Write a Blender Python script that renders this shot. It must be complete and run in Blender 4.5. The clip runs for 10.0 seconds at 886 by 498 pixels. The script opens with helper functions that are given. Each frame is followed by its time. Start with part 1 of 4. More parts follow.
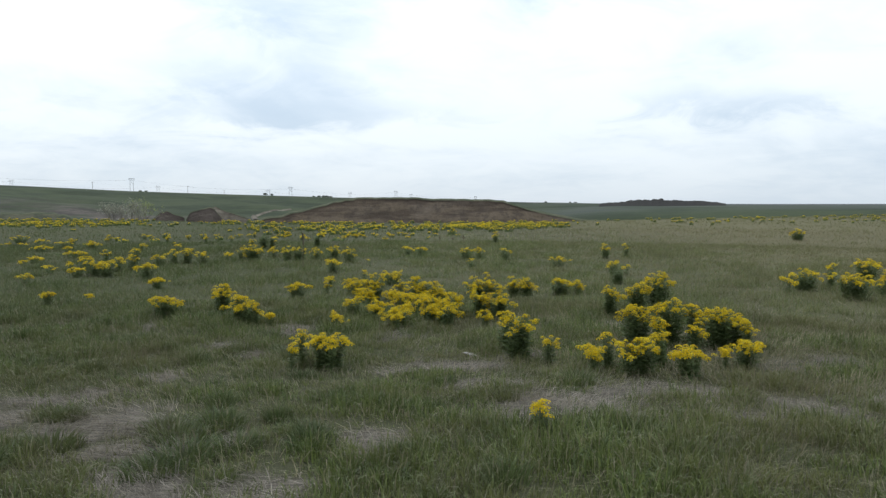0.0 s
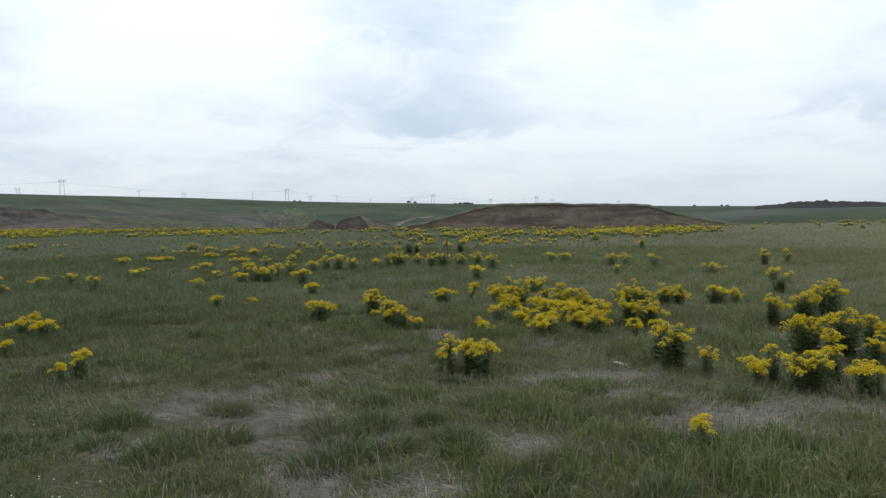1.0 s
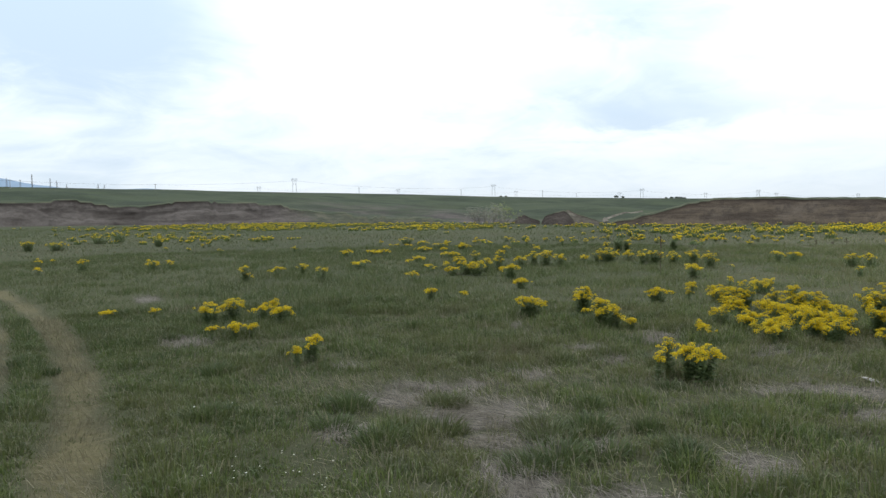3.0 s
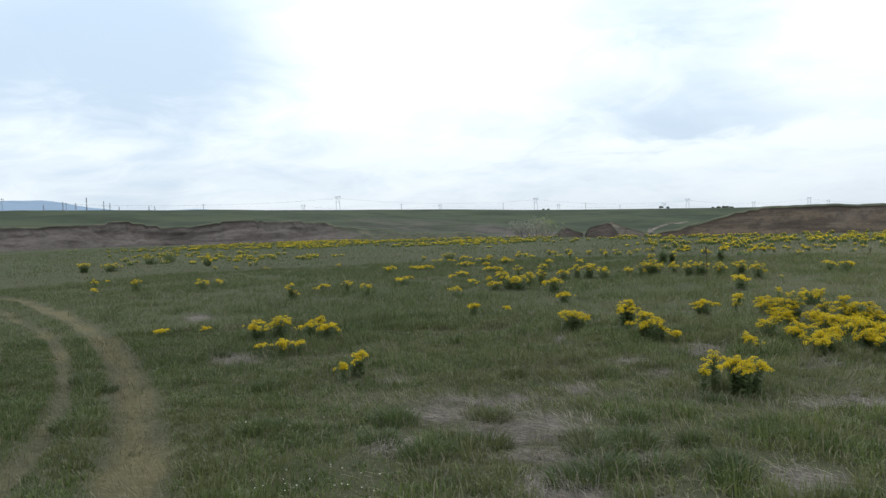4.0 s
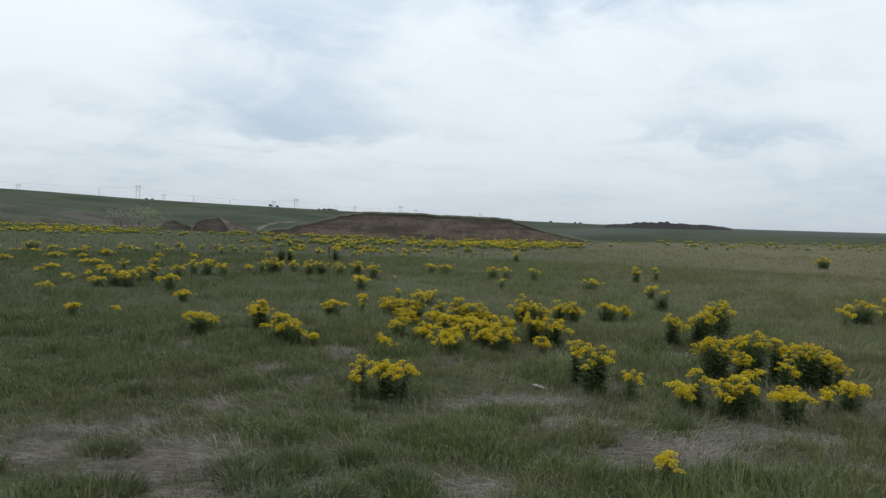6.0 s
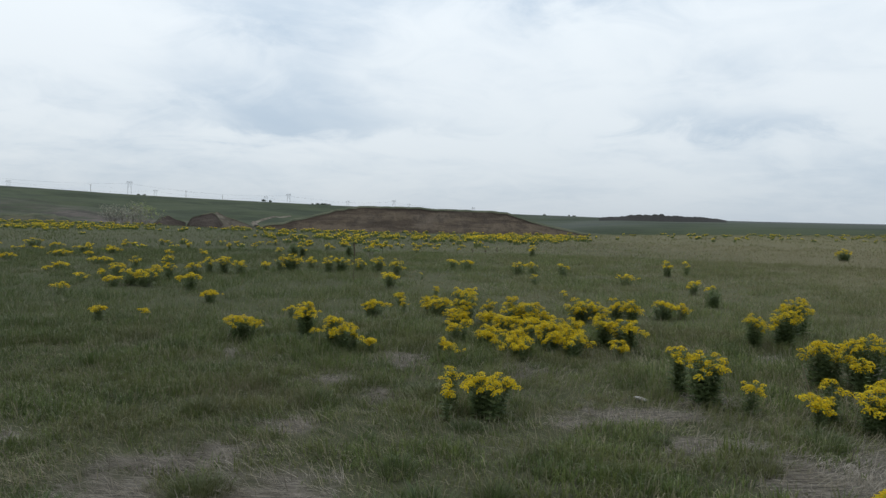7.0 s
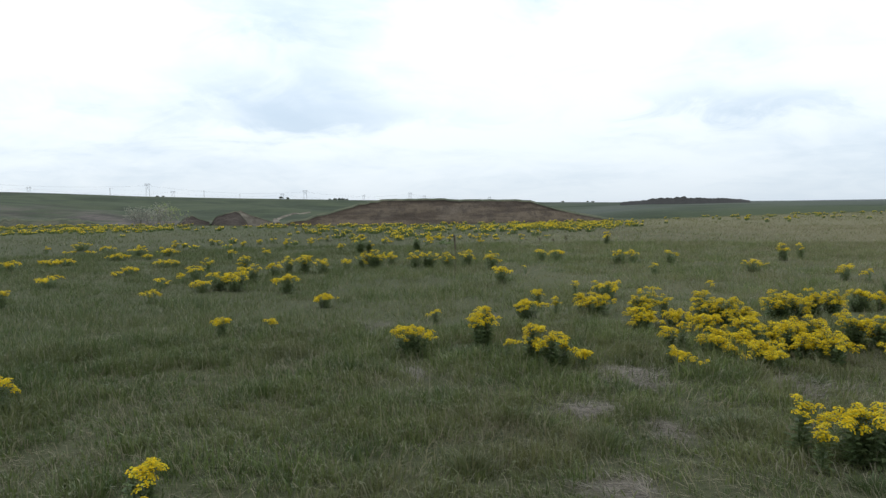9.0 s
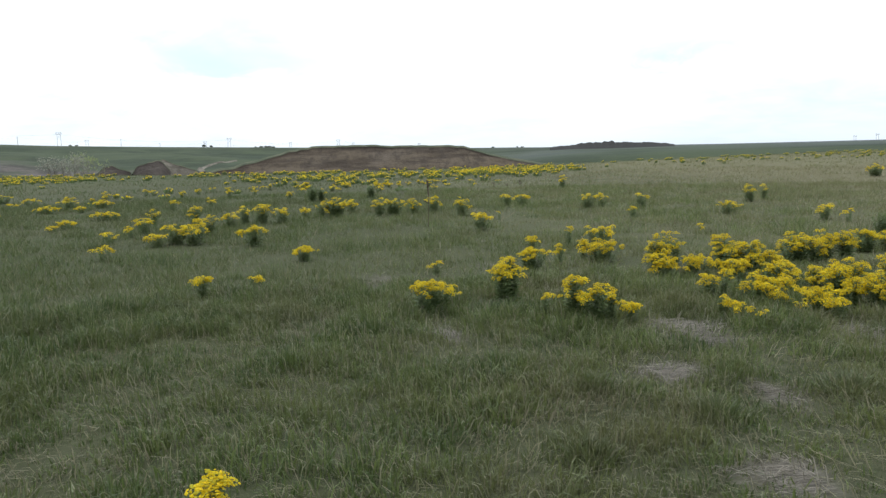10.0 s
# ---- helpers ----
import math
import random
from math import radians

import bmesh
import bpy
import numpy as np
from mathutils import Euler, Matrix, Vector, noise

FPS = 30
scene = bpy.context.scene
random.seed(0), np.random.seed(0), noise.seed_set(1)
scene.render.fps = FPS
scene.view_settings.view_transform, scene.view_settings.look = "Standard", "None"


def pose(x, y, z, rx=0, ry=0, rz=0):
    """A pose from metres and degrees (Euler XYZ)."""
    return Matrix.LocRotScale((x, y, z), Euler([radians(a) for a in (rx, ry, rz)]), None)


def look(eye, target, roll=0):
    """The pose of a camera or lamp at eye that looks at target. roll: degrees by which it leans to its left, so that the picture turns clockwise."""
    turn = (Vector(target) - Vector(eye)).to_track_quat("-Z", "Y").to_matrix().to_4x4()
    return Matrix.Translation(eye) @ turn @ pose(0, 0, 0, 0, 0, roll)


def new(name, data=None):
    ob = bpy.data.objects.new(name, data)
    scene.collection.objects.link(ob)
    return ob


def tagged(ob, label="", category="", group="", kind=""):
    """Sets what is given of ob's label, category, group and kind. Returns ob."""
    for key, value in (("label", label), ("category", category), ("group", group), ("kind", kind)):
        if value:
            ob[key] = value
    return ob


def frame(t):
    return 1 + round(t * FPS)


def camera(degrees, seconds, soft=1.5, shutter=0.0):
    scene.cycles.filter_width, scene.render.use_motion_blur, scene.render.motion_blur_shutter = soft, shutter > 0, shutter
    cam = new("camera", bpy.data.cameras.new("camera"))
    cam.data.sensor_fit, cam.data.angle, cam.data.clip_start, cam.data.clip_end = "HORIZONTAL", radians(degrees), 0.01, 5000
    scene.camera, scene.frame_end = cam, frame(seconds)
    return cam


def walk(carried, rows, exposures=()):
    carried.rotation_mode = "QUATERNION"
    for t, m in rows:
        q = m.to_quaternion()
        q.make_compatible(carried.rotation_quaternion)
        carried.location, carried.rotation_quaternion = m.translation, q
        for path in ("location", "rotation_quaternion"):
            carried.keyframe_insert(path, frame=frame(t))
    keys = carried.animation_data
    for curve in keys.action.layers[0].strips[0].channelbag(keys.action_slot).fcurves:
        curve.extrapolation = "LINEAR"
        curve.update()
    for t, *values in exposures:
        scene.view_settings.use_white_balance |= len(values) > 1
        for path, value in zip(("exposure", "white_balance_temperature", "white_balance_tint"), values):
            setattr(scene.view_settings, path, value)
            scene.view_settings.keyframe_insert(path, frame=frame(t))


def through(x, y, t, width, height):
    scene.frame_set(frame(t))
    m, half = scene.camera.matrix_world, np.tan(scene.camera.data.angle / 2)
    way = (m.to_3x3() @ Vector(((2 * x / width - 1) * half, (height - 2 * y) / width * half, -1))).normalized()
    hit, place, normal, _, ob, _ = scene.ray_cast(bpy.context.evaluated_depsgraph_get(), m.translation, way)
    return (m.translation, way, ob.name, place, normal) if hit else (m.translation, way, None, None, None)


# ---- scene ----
cam = camera(63.1, 10.0, soft=1.4)
PATH = [
    (0, (-0.003, 0.084, 1.485), (0.001, 2.08, 1.362), -0.1),
    (0.5, (-0.034, 0.094, 1.486), (-0.161, 2.088, 1.385), -0.8),
    (1, (-0.069, 0.11, 1.485), (-0.451, 2.07, 1.382), -0.9),
    (1.5, (-0.101, 0.137, 1.478), (-0.644, 2.058, 1.348), -0.6),
    (2, (-0.145, 0.149, 1.479), (-0.825, 2.024, 1.327), -0.0),
    (2.5, (-0.162, 0.152, 1.489), (-0.977, 1.974, 1.35), -1.0),
    (3, (-0.176, 0.155, 1.498), (-1.089, 1.931, 1.391), -1.0),
    (3.2, (-0.194, 0.165, 1.498), (-1.158, 1.915, 1.402), -1.4),
    (4.3, (-0.05, 0.043, 1.524), (-1.067, 1.764, 1.467), -2.1),
    (4.5, (-0.019, 0.077, 1.51), (-0.934, 1.855, 1.459), -1.9),
    (5, (-0.106, 0.211, 1.49), (-0.619, 2.142, 1.41), 0.1),
    (5.5, (-0.353, 0.369, 1.515), (-0.507, 2.362, 1.472), 2.2),
    (5.7, (-0.465, 0.469, 1.506), (-0.503, 2.467, 1.427), 2.2),
    (6.8, (-1.367, 1.262, 1.48), (-1.351, 3.261, 1.406), 1.2),
    (7, (-1.537, 1.414, 1.475), (-1.522, 3.411, 1.381), 1.2),
    (7.5, (-2.014, 1.788, 1.444), (-2.091, 3.785, 1.361), -0.2),
    (8, (-2.55, 2.136, 1.432), (-2.692, 4.129, 1.341), 1.6),
    (8.5, (-2.951, 2.519, 1.404), (-2.918, 4.514, 1.273), 0.5),
    (9, (-3.475, 2.974, 1.403), (-3.506, 4.97, 1.284), -0.9),
    (9.5, (-3.902, 3.32, 1.413), (-3.811, 5.31, 1.24), 0.7),
    (10, (-4.325, 3.815, 1.354), (-4.168, 5.79, 1.085), -1.5),
]
EXPOSURES = [(0, -0.07), (1, -0.18), (1.5, -0.1), (2, 0.04), (2.5, 0.08), (4.5, -0.12), (5.5, -0.33), (7, -0.38), (7.5, -0.31), (8, -0.17), (9, -0.02), (9.5, 0.02), (10, 0.33)]
walk(cam, [(t, look(eye, target, roll)) for t, eye, target, roll in PATH], EXPOSURES)

# ---- sky and sun: a bright, broken overcast ----
SUN_AZ, SUN_EL = -30.0, 42.0


def bearing(az, el):
    a, e = radians(az), radians(el)
    return Vector((math.sin(a) * math.cos(e), math.cos(a) * math.cos(e), math.sin(e)))


class Nodes:
    """Short hand for building a node tree."""

    def __init__(self, tree):
        self.tree = tree
        tree.nodes.clear()

    def add(self, kind, **settings):
        n = self.tree.nodes.new(kind)
        for key, value in settings.items():
            if key == "operation":
                n.operation = value
            elif key == "blend_type":
                n.blend_type = value
            elif key == "data_type":
                n.data_type = value
            elif key == "sky_type":
                n.sky_type = value
            elif key == "attribute_name":
                n.attribute_name = value
        return n

    def link(self, a, b):
        self.tree.links.new(a, b)

    def put(self, value, socket):
        if isinstance(value, bpy.types.NodeSocket):
            self.link(value, socket)
        elif isinstance(value, (tuple, list)) and len(value) == 3 and socket.type == "RGBA":
            socket.default_value = (*value, 1)
        else:
            socket.default_value = value

    def math(self, op, a, b=0.0, c=0.0, clamp=False):
        n = self.add("ShaderNodeMath", operation=op)
        n.use_clamp = clamp
        for v, s in zip((a, b, c), n.inputs):
            self.put(v, s)
        return n.outputs[0]

    def vmath(self, op, a, b=(0, 0, 0)):
        n = self.add("ShaderNodeVectorMath", operation=op)
        self.put(a, n.inputs[0])
        self.put(b, n.inputs[1])
        return n.outputs["Value" if op in ("DISTANCE", "LENGTH", "DOT_PRODUCT") else "Vector"]

    def mix(self, f, a, b, how="MIX"):
        n = self.add("ShaderNodeMix", data_type="RGBA", blend_type=how)
        self.put(f, n.inputs[0])
        self.put(a, n.inputs[6])
        self.put(b, n.inputs[7])
        return n.outputs[2]

    def noise(self, where, scale, detail=4.0, rough=0.55, distortion=0.0):
        n = self.add("ShaderNodeTexNoise")
        if where is not None:
            self.link(where, n.inputs["Vector"])
        n.inputs["Scale"].default_value, n.inputs["Detail"].default_value = scale, detail
        n.inputs["Roughness"].default_value, n.inputs["Distortion"].default_value = rough, distortion
        return n.outputs[0]

    def ramp(self, f, low, high):
        n = self.add("ShaderNodeMapRange")
        self.put(f, n.inputs[0])
        n.inputs[1].default_value, n.inputs[2].default_value = low, high
        n.interpolation_type = "SMOOTHSTEP"
        return n.outputs[0]

    def scaled(self, where, x, y, z):
        n = self.add("ShaderNodeMapping")
        self.link(where, n.inputs[0])
        n.inputs[3].default_value = (x, y, z)
        return n.outputs[0]


def make_world():
    world = bpy.data.worlds.new("overcast_sky")
    scene.world = world
    world.use_nodes = True
    n = Nodes(world.node_tree)
    way = n.add("ShaderNodeTexCoord").outputs["Generated"]
    sky = n.add("ShaderNodeTexSky", sky_type="NISHITA")
    sky.sun_disc, sky.sun_elevation, sky.sun_rotation = False, radians(SUN_EL), radians(SUN_AZ)
    blue = n.mix(1.0, sky.outputs[0], (0.1, 0.1, 0.1), "MULTIPLY")
    split = n.add("ShaderNodeSeparateXYZ")
    n.link(way, split.inputs[0])
    x, y, z = split.outputs
    up = n.math("MAXIMUM", z, 0.0)
    # cloud sheets lie flat, so they are drawn out towards the horizon
    deep = n.math("ADD", up, 0.23)
    flat = n.add("ShaderNodeCombineXYZ")
    n.link(n.math("DIVIDE", x, deep), flat.inputs[0])
    n.link(n.math("DIVIDE", y, deep), flat.inputs[1])
    broad = n.noise(flat.outputs[0], 0.75, 5.0, 0.55, 0.4)
    fine = n.noise(flat.outputs[0], 2.9, 7.0, 0.62, 0.8)
    thick = n.math("ADD", n.math("MULTIPLY", broad, 0.74), n.math("MULTIPLY", fine, 0.26))
    warp = n.math("MULTIPLY", n.math("SUBTRACT", fine, 0.5), 0.12)
    # the grey undersides of a few larger clouds
    for az, el, wide, tall, dark in ((-18, 9.2, 15, 2.4, 0.08), (-10.5, 6.6, 10, 1.0, 0.10), (18.4, 7.5, 9, 1.1, 0.11), (27, 11, 8, 3, 0.09), (-14.5, 15, 9, 2.5, 0.09), (-54, 12.5, 14, 4.5, 0.2),
                                     (12, 18, 16, 2.2, 0.14), (-29, 8, 9, 4, 0.05), (-44, 4.5, 18, 4, 0.04)):
        c = bearing(az, el)
        off = n.vmath("SUBTRACT", way, tuple(c))
        side = n.vmath("DOT_PRODUCT", off, tuple(Vector((c.y, -c.x, 0)).normalized() / math.sin(radians(wide))))
        rise = n.math("MULTIPLY", n.math("ADD", n.vmath("DOT_PRODUCT", off, (0, 0, 1)), n.math("MULTIPLY", warp, 0.8)), 1 / math.sin(radians(tall)))
        far = n.math("ADD", n.math("MULTIPLY", side, side), n.math("MULTIPLY", rise, rise))
        front = n.math("GREATER_THAN", n.vmath("DOT_PRODUCT", way, tuple(c)), 0.3)
        blob = n.math("MULTIPLY", n.math("POWER", 2.718, n.math("MULTIPLY", far, -1.0)), front)
        thick = n.math("ADD", thick, n.math("MULTIPLY", blob, dark))
    # bright breaks
    for az, el, wide, bright in ((-30, 13, 9, 0.16), (2, 11.5, 12, 0.10), (-58, 7.5, 6, 0.08), (28, 12, 8, 0.05)):
        c = bearing(az, el)
        d = n.math("DIVIDE", n.vmath("DISTANCE", way, tuple(c)), math.sin(radians(wide)))
        blob = n.math("POWER", 2.718, n.math("MULTIPLY", n.math("MULTIPLY", d, d), -1.0))
        thick = n.math("SUBTRACT", thick, n.math("MULTIPLY", blob, bright))
    grey = n.ramp(thick, 0.39, 0.69)
    cloud = n.mix(grey, (1.10, 1.185, 1.25), (0.61, 0.765, 0.94))
    haze = n.math("POWER", 2.718, n.math("MULTIPLY", up, -10.5))
    cloud = n.mix(n.math("MULTIPLY", haze, 0.85), cloud, (0.69, 0.785, 0.875))
    # an overcast sky is brightest overhead
    gain = n.math("ADD", 1.0, n.math("MULTIPLY", n.math("MULTIPLY", up, up), 1.25))
    lifted = n.vmath("SCALE", n.mix(0.94, blue, cloud))
    n.link(gain, lifted.node.inputs["Scale"])
    colour = lifted
    back = n.add("ShaderNodeBackground")
    n.link(colour, back.inputs[0])
    back.inputs[1].default_value = 1.0
    n.link(back.outputs[0], n.add("ShaderNodeOutputWorld").inputs[0])


make_world()
sun = new("sun", bpy.data.lights.new("sun", "SUN"))
sun.data.energy, sun.data.angle, sun.data.color = 0.7, radians(18), (1.0, 0.96, 0.9)
sun.matrix_world = look(bearing(SUN_AZ, SUN_EL) * 100, (0, 0, 0))


# ---- materials ----
def material(name, build, rough=0.85, spec=0.25):
    """A principled material; build(n, at, island) returns colour, height for the bump (or None)."""
    m = bpy.data.materials.new(name)
    m.use_nodes = True
    n = Nodes(m.node_tree)
    bsdf = n.add("ShaderNodeBsdfPrincipled")
    n.link(bsdf.outputs[0], n.add("ShaderNodeOutputMaterial").inputs[0])
    geo = n.add("ShaderNodeNewGeometry")
    colour, height, strength, reach = build(n, geo.outputs["Position"], geo.outputs["Random Per Island"])
    n.put(colour, bsdf.inputs["Base Color"])
    bsdf.inputs["Roughness"].default_value = rough
    bsdf.inputs["Specular IOR Level"].default_value = spec
    if height is not None:
        b = n.add("ShaderNodeBump")
        b.inputs["Strength"].default_value, b.inputs["Distance"].default_value = strength, reach
        n.link(height, b.inputs["Height"])
        n.link(b.outputs[0], bsdf.inputs["Normal"])
    return m


def leafy(name, build, rough=0.6, spec=0.3, through=0.4):
    """A thin leaf or blade that lets some of the light through."""
    m = material(name, build, rough, spec)
    n = m.node_tree
    bsdf, out = n.nodes["Principled BSDF"], n.nodes["Material Output"]
    clear, mixed = n.nodes.new("ShaderNodeBsdfTranslucent"), n.nodes.new("ShaderNodeMixShader")
    n.links.new(bsdf.inputs["Base Color"].links[0].from_socket, clear.inputs[0])
    mixed.inputs[0].default_value = through
    n.links.new(bsdf.outputs[0], mixed.inputs[1])
    n.links.new(clear.outputs[0], mixed.inputs[2])
    n.links.new(mixed.outputs[0], out.inputs[0])
    return m


def attribute(n, name):
    return n.add("ShaderNodeAttribute", attribute_name=name).outputs["Fac"]


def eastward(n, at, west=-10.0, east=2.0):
    """0 in the darker green western part of the meadow, 1 in the dry eastern part."""
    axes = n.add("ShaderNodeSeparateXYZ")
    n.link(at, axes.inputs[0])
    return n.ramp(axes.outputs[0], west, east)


def ground_look(n, at, island):
    coarse = n.noise(at, 0.9, 5)
    grain = n.noise(at, 38.0, 4, 0.65)
    straw = n.noise(n.scaled(at, 9, 60, 20), 1.0, 4, 0.6)
    soil = n.mix(grain, (0.024, 0.022, 0.015), (0.07, 0.062, 0.044))
    thatch = n.mix(n.ramp(straw, 0.3, 0.7), (0.042, 0.037, 0.030), (0.185, 0.161, 0.134))
    litter = n.mix(n.math("MULTIPLY", n.ramp(coarse, 0.4, 0.65), 0.35), soil, thatch)
    litter = n.mix(n.math("MULTIPLY", attribute(n, "mat"), n.ramp(n.noise(at, 6.0, 4, 0.7), 0.22, 0.46)), litter, thatch)
    rut = n.mix(n.noise(at, 14.0, 5, 0.7), (0.045, 0.040, 0.02), (0.168, 0.142, 0.074))
    litter = n.mix(attribute(n, "rut"), litter, rut)
    # turf seen from afar
    patch = n.noise(n.scaled(at, 0.05, 0.05, 0.05), 1.0, 5, 0.6)
    turf = n.mix(n.ramp(patch, 0.35, 0.65), (0.047, 0.055, 0.023), (0.096, 0.096, 0.043))
    turf = n.mix(n.math("MULTIPLY", n.noise(at, 2.5, 4, 0.7), 0.45), turf, (0.115, 0.10, 0.058))
    turf = n.mix(n.math("MULTIPLY", n.ramp(grain, 0.35, 0.65), 0.6), n.mix(0.55, turf, (0.02, 0.026, 0.013)), turf)
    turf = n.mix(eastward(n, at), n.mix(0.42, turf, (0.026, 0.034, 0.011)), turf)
    turf = n.mix(n.math("MULTIPLY", eastward(n, at, 1.0, 16.0), 0.5), turf, (0.140, 0.118, 0.064))
    colour = n.mix(attribute(n, "turf"), litter, turf)
    # slopes across the valley: grass with worn, bare streaks
    band = n.noise(n.scaled(at, 0.018, 0.018, 0.1), 1.0, 7, 0.68)
    slope = n.mix(n.ramp(band, 0.42, 0.58), (0.019, 0.028, 0.013), (0.040, 0.051, 0.024))
    slope = n.mix(n.math("MULTIPLY", n.noise(at, 0.35, 5, 0.7), 0.35), slope, (0.018, 0.028, 0.014))
    worn = n.math("MULTIPLY", attribute(n, "worn"), n.ramp(n.noise(n.scaled(at, 0.04, 0.04, 0.5), 1.0, 7, 0.7), 0.42, 0.58))
    bare = n.mix(n.ramp(n.noise(n.scaled(at, 0.09, 0.09, 0.6), 1.0, 6, 0.7), 0.4, 0.6), (0.034, 0.030, 0.025), (0.076, 0.064, 0.055))
    slope = n.mix(worn, slope, bare)
    field = n.mix(n.noise(n.scaled(at, 0.004, 0.004, 0.02), 1.0, 4), (0.050, 0.058, 0.056), (0.078, 0.082, 0.078))
    slope = n.mix(attribute(n, "field"), slope, field)
    colour = n.mix(attribute(n, "hill"), colour, slope)
    return colour, n.math("ADD", grain, straw), 0.6, 0.02


def earth_look(tone_low, tone_high, pale):
    def build(n, at, island):
        strata = n.noise(n.scaled(at, 0.06, 0.06, 0.55), 1.0, 6, 0.6, 0.3)
        rills = n.noise(n.scaled(at, 0.7, 0.7, 0.12), 1.0, 6, 0.7)
        lumps = n.noise(at, 0.45, 6, 0.7)
        blot = n.noise(n.scaled(at, 0.09, 0.09, 0.2), 1.0, 5, 0.6)
        c = n.mix(n.ramp(strata, 0.42, 0.58), tone_low, tone_high)
        c = n.mix(n.math("MULTIPLY", n.ramp(blot, 0.5, 0.75), 0.28), c, pale)
        c = n.mix(n.math("MULTIPLY", n.ramp(rills, 0.35, 0.7), 0.5), c, tone_low)
        c = n.mix(n.math("MULTIPLY", n.ramp(lumps, 0.45, 0.64), 0.5), c, (0.034, 0.027, 0.022))
        sod = attribute(n, "sod")
        green = n.mix(n.ramp(n.noise(at, 0.4, 4), 0.35, 0.65), (0.034, 0.044, 0.023), (0.078, 0.078, 0.047))
        c = n.mix(sod, c, green)
        # dark topsoil along the lip, with the undercut's shade painted in
        lip = attribute(n, "lip")
        c = n.mix(n.math("MULTIPLY", lip, 0.8), c, (0.022, 0.017, 0.013))
        return c, n.math("ADD", rills, strata), 1.0, 0.5
    return build


def blade_look(low, high, odd, share):
    def build(n, at, island):
        patch = n.noise(at, 0.8, 6, 0.7)
        c = n.mix(island, low, high)
        c = n.mix(n.math("MULTIPLY", n.ramp(patch, 0.42, 0.62), 0.7), c, odd)
        c = n.mix(n.math("MULTIPLY", n.ramp(n.noise(at, 1.7, 4, 0.6), 0.46, 0.64), 0.55), c, low)
        c = n.mix(n.math("MULTIPLY", n.ramp(n.noise(at, 0.5, 5, 0.6), 0.48, 0.64), 0.45), c, (0.128, 0.107, 0.055))
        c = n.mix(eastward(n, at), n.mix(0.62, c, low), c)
        c = n.mix(n.math("MULTIPLY", eastward(n, at, 1.0, 16.0), 0.46), c, (0.175, 0.152, 0.078))
        dry = n.math("LESS_THAN", n.math("FRACT", n.math("MULTIPLY", island, 37.7)), share)
        c = n.mix(dry, c, (0.18, 0.17, 0.095))
        return c, None, 0, 0
    return build


def island_mix(low, high, extra=None, share=0.0):
    def build(n, at, island):
        c = n.mix(island, low, high)
        own = n.add("ShaderNodeObjectInfo").outputs["Random"]
        c = n.mix(n.math("MULTIPLY", own, 0.35), c, low)
        if extra:
            c = n.mix(n.math("LESS_THAN", n.math("FRACT", n.math("MULTIPLY", island, 53.3)), share), c, extra)
        return c, None, 0, 0
    return build


def weathered(low, high, scale):
    def build(n, at, island):
        f = n.noise(at, scale, 5, 0.65)
        return n.mix(f, low, high), f, 0.4, 0.02
    return build


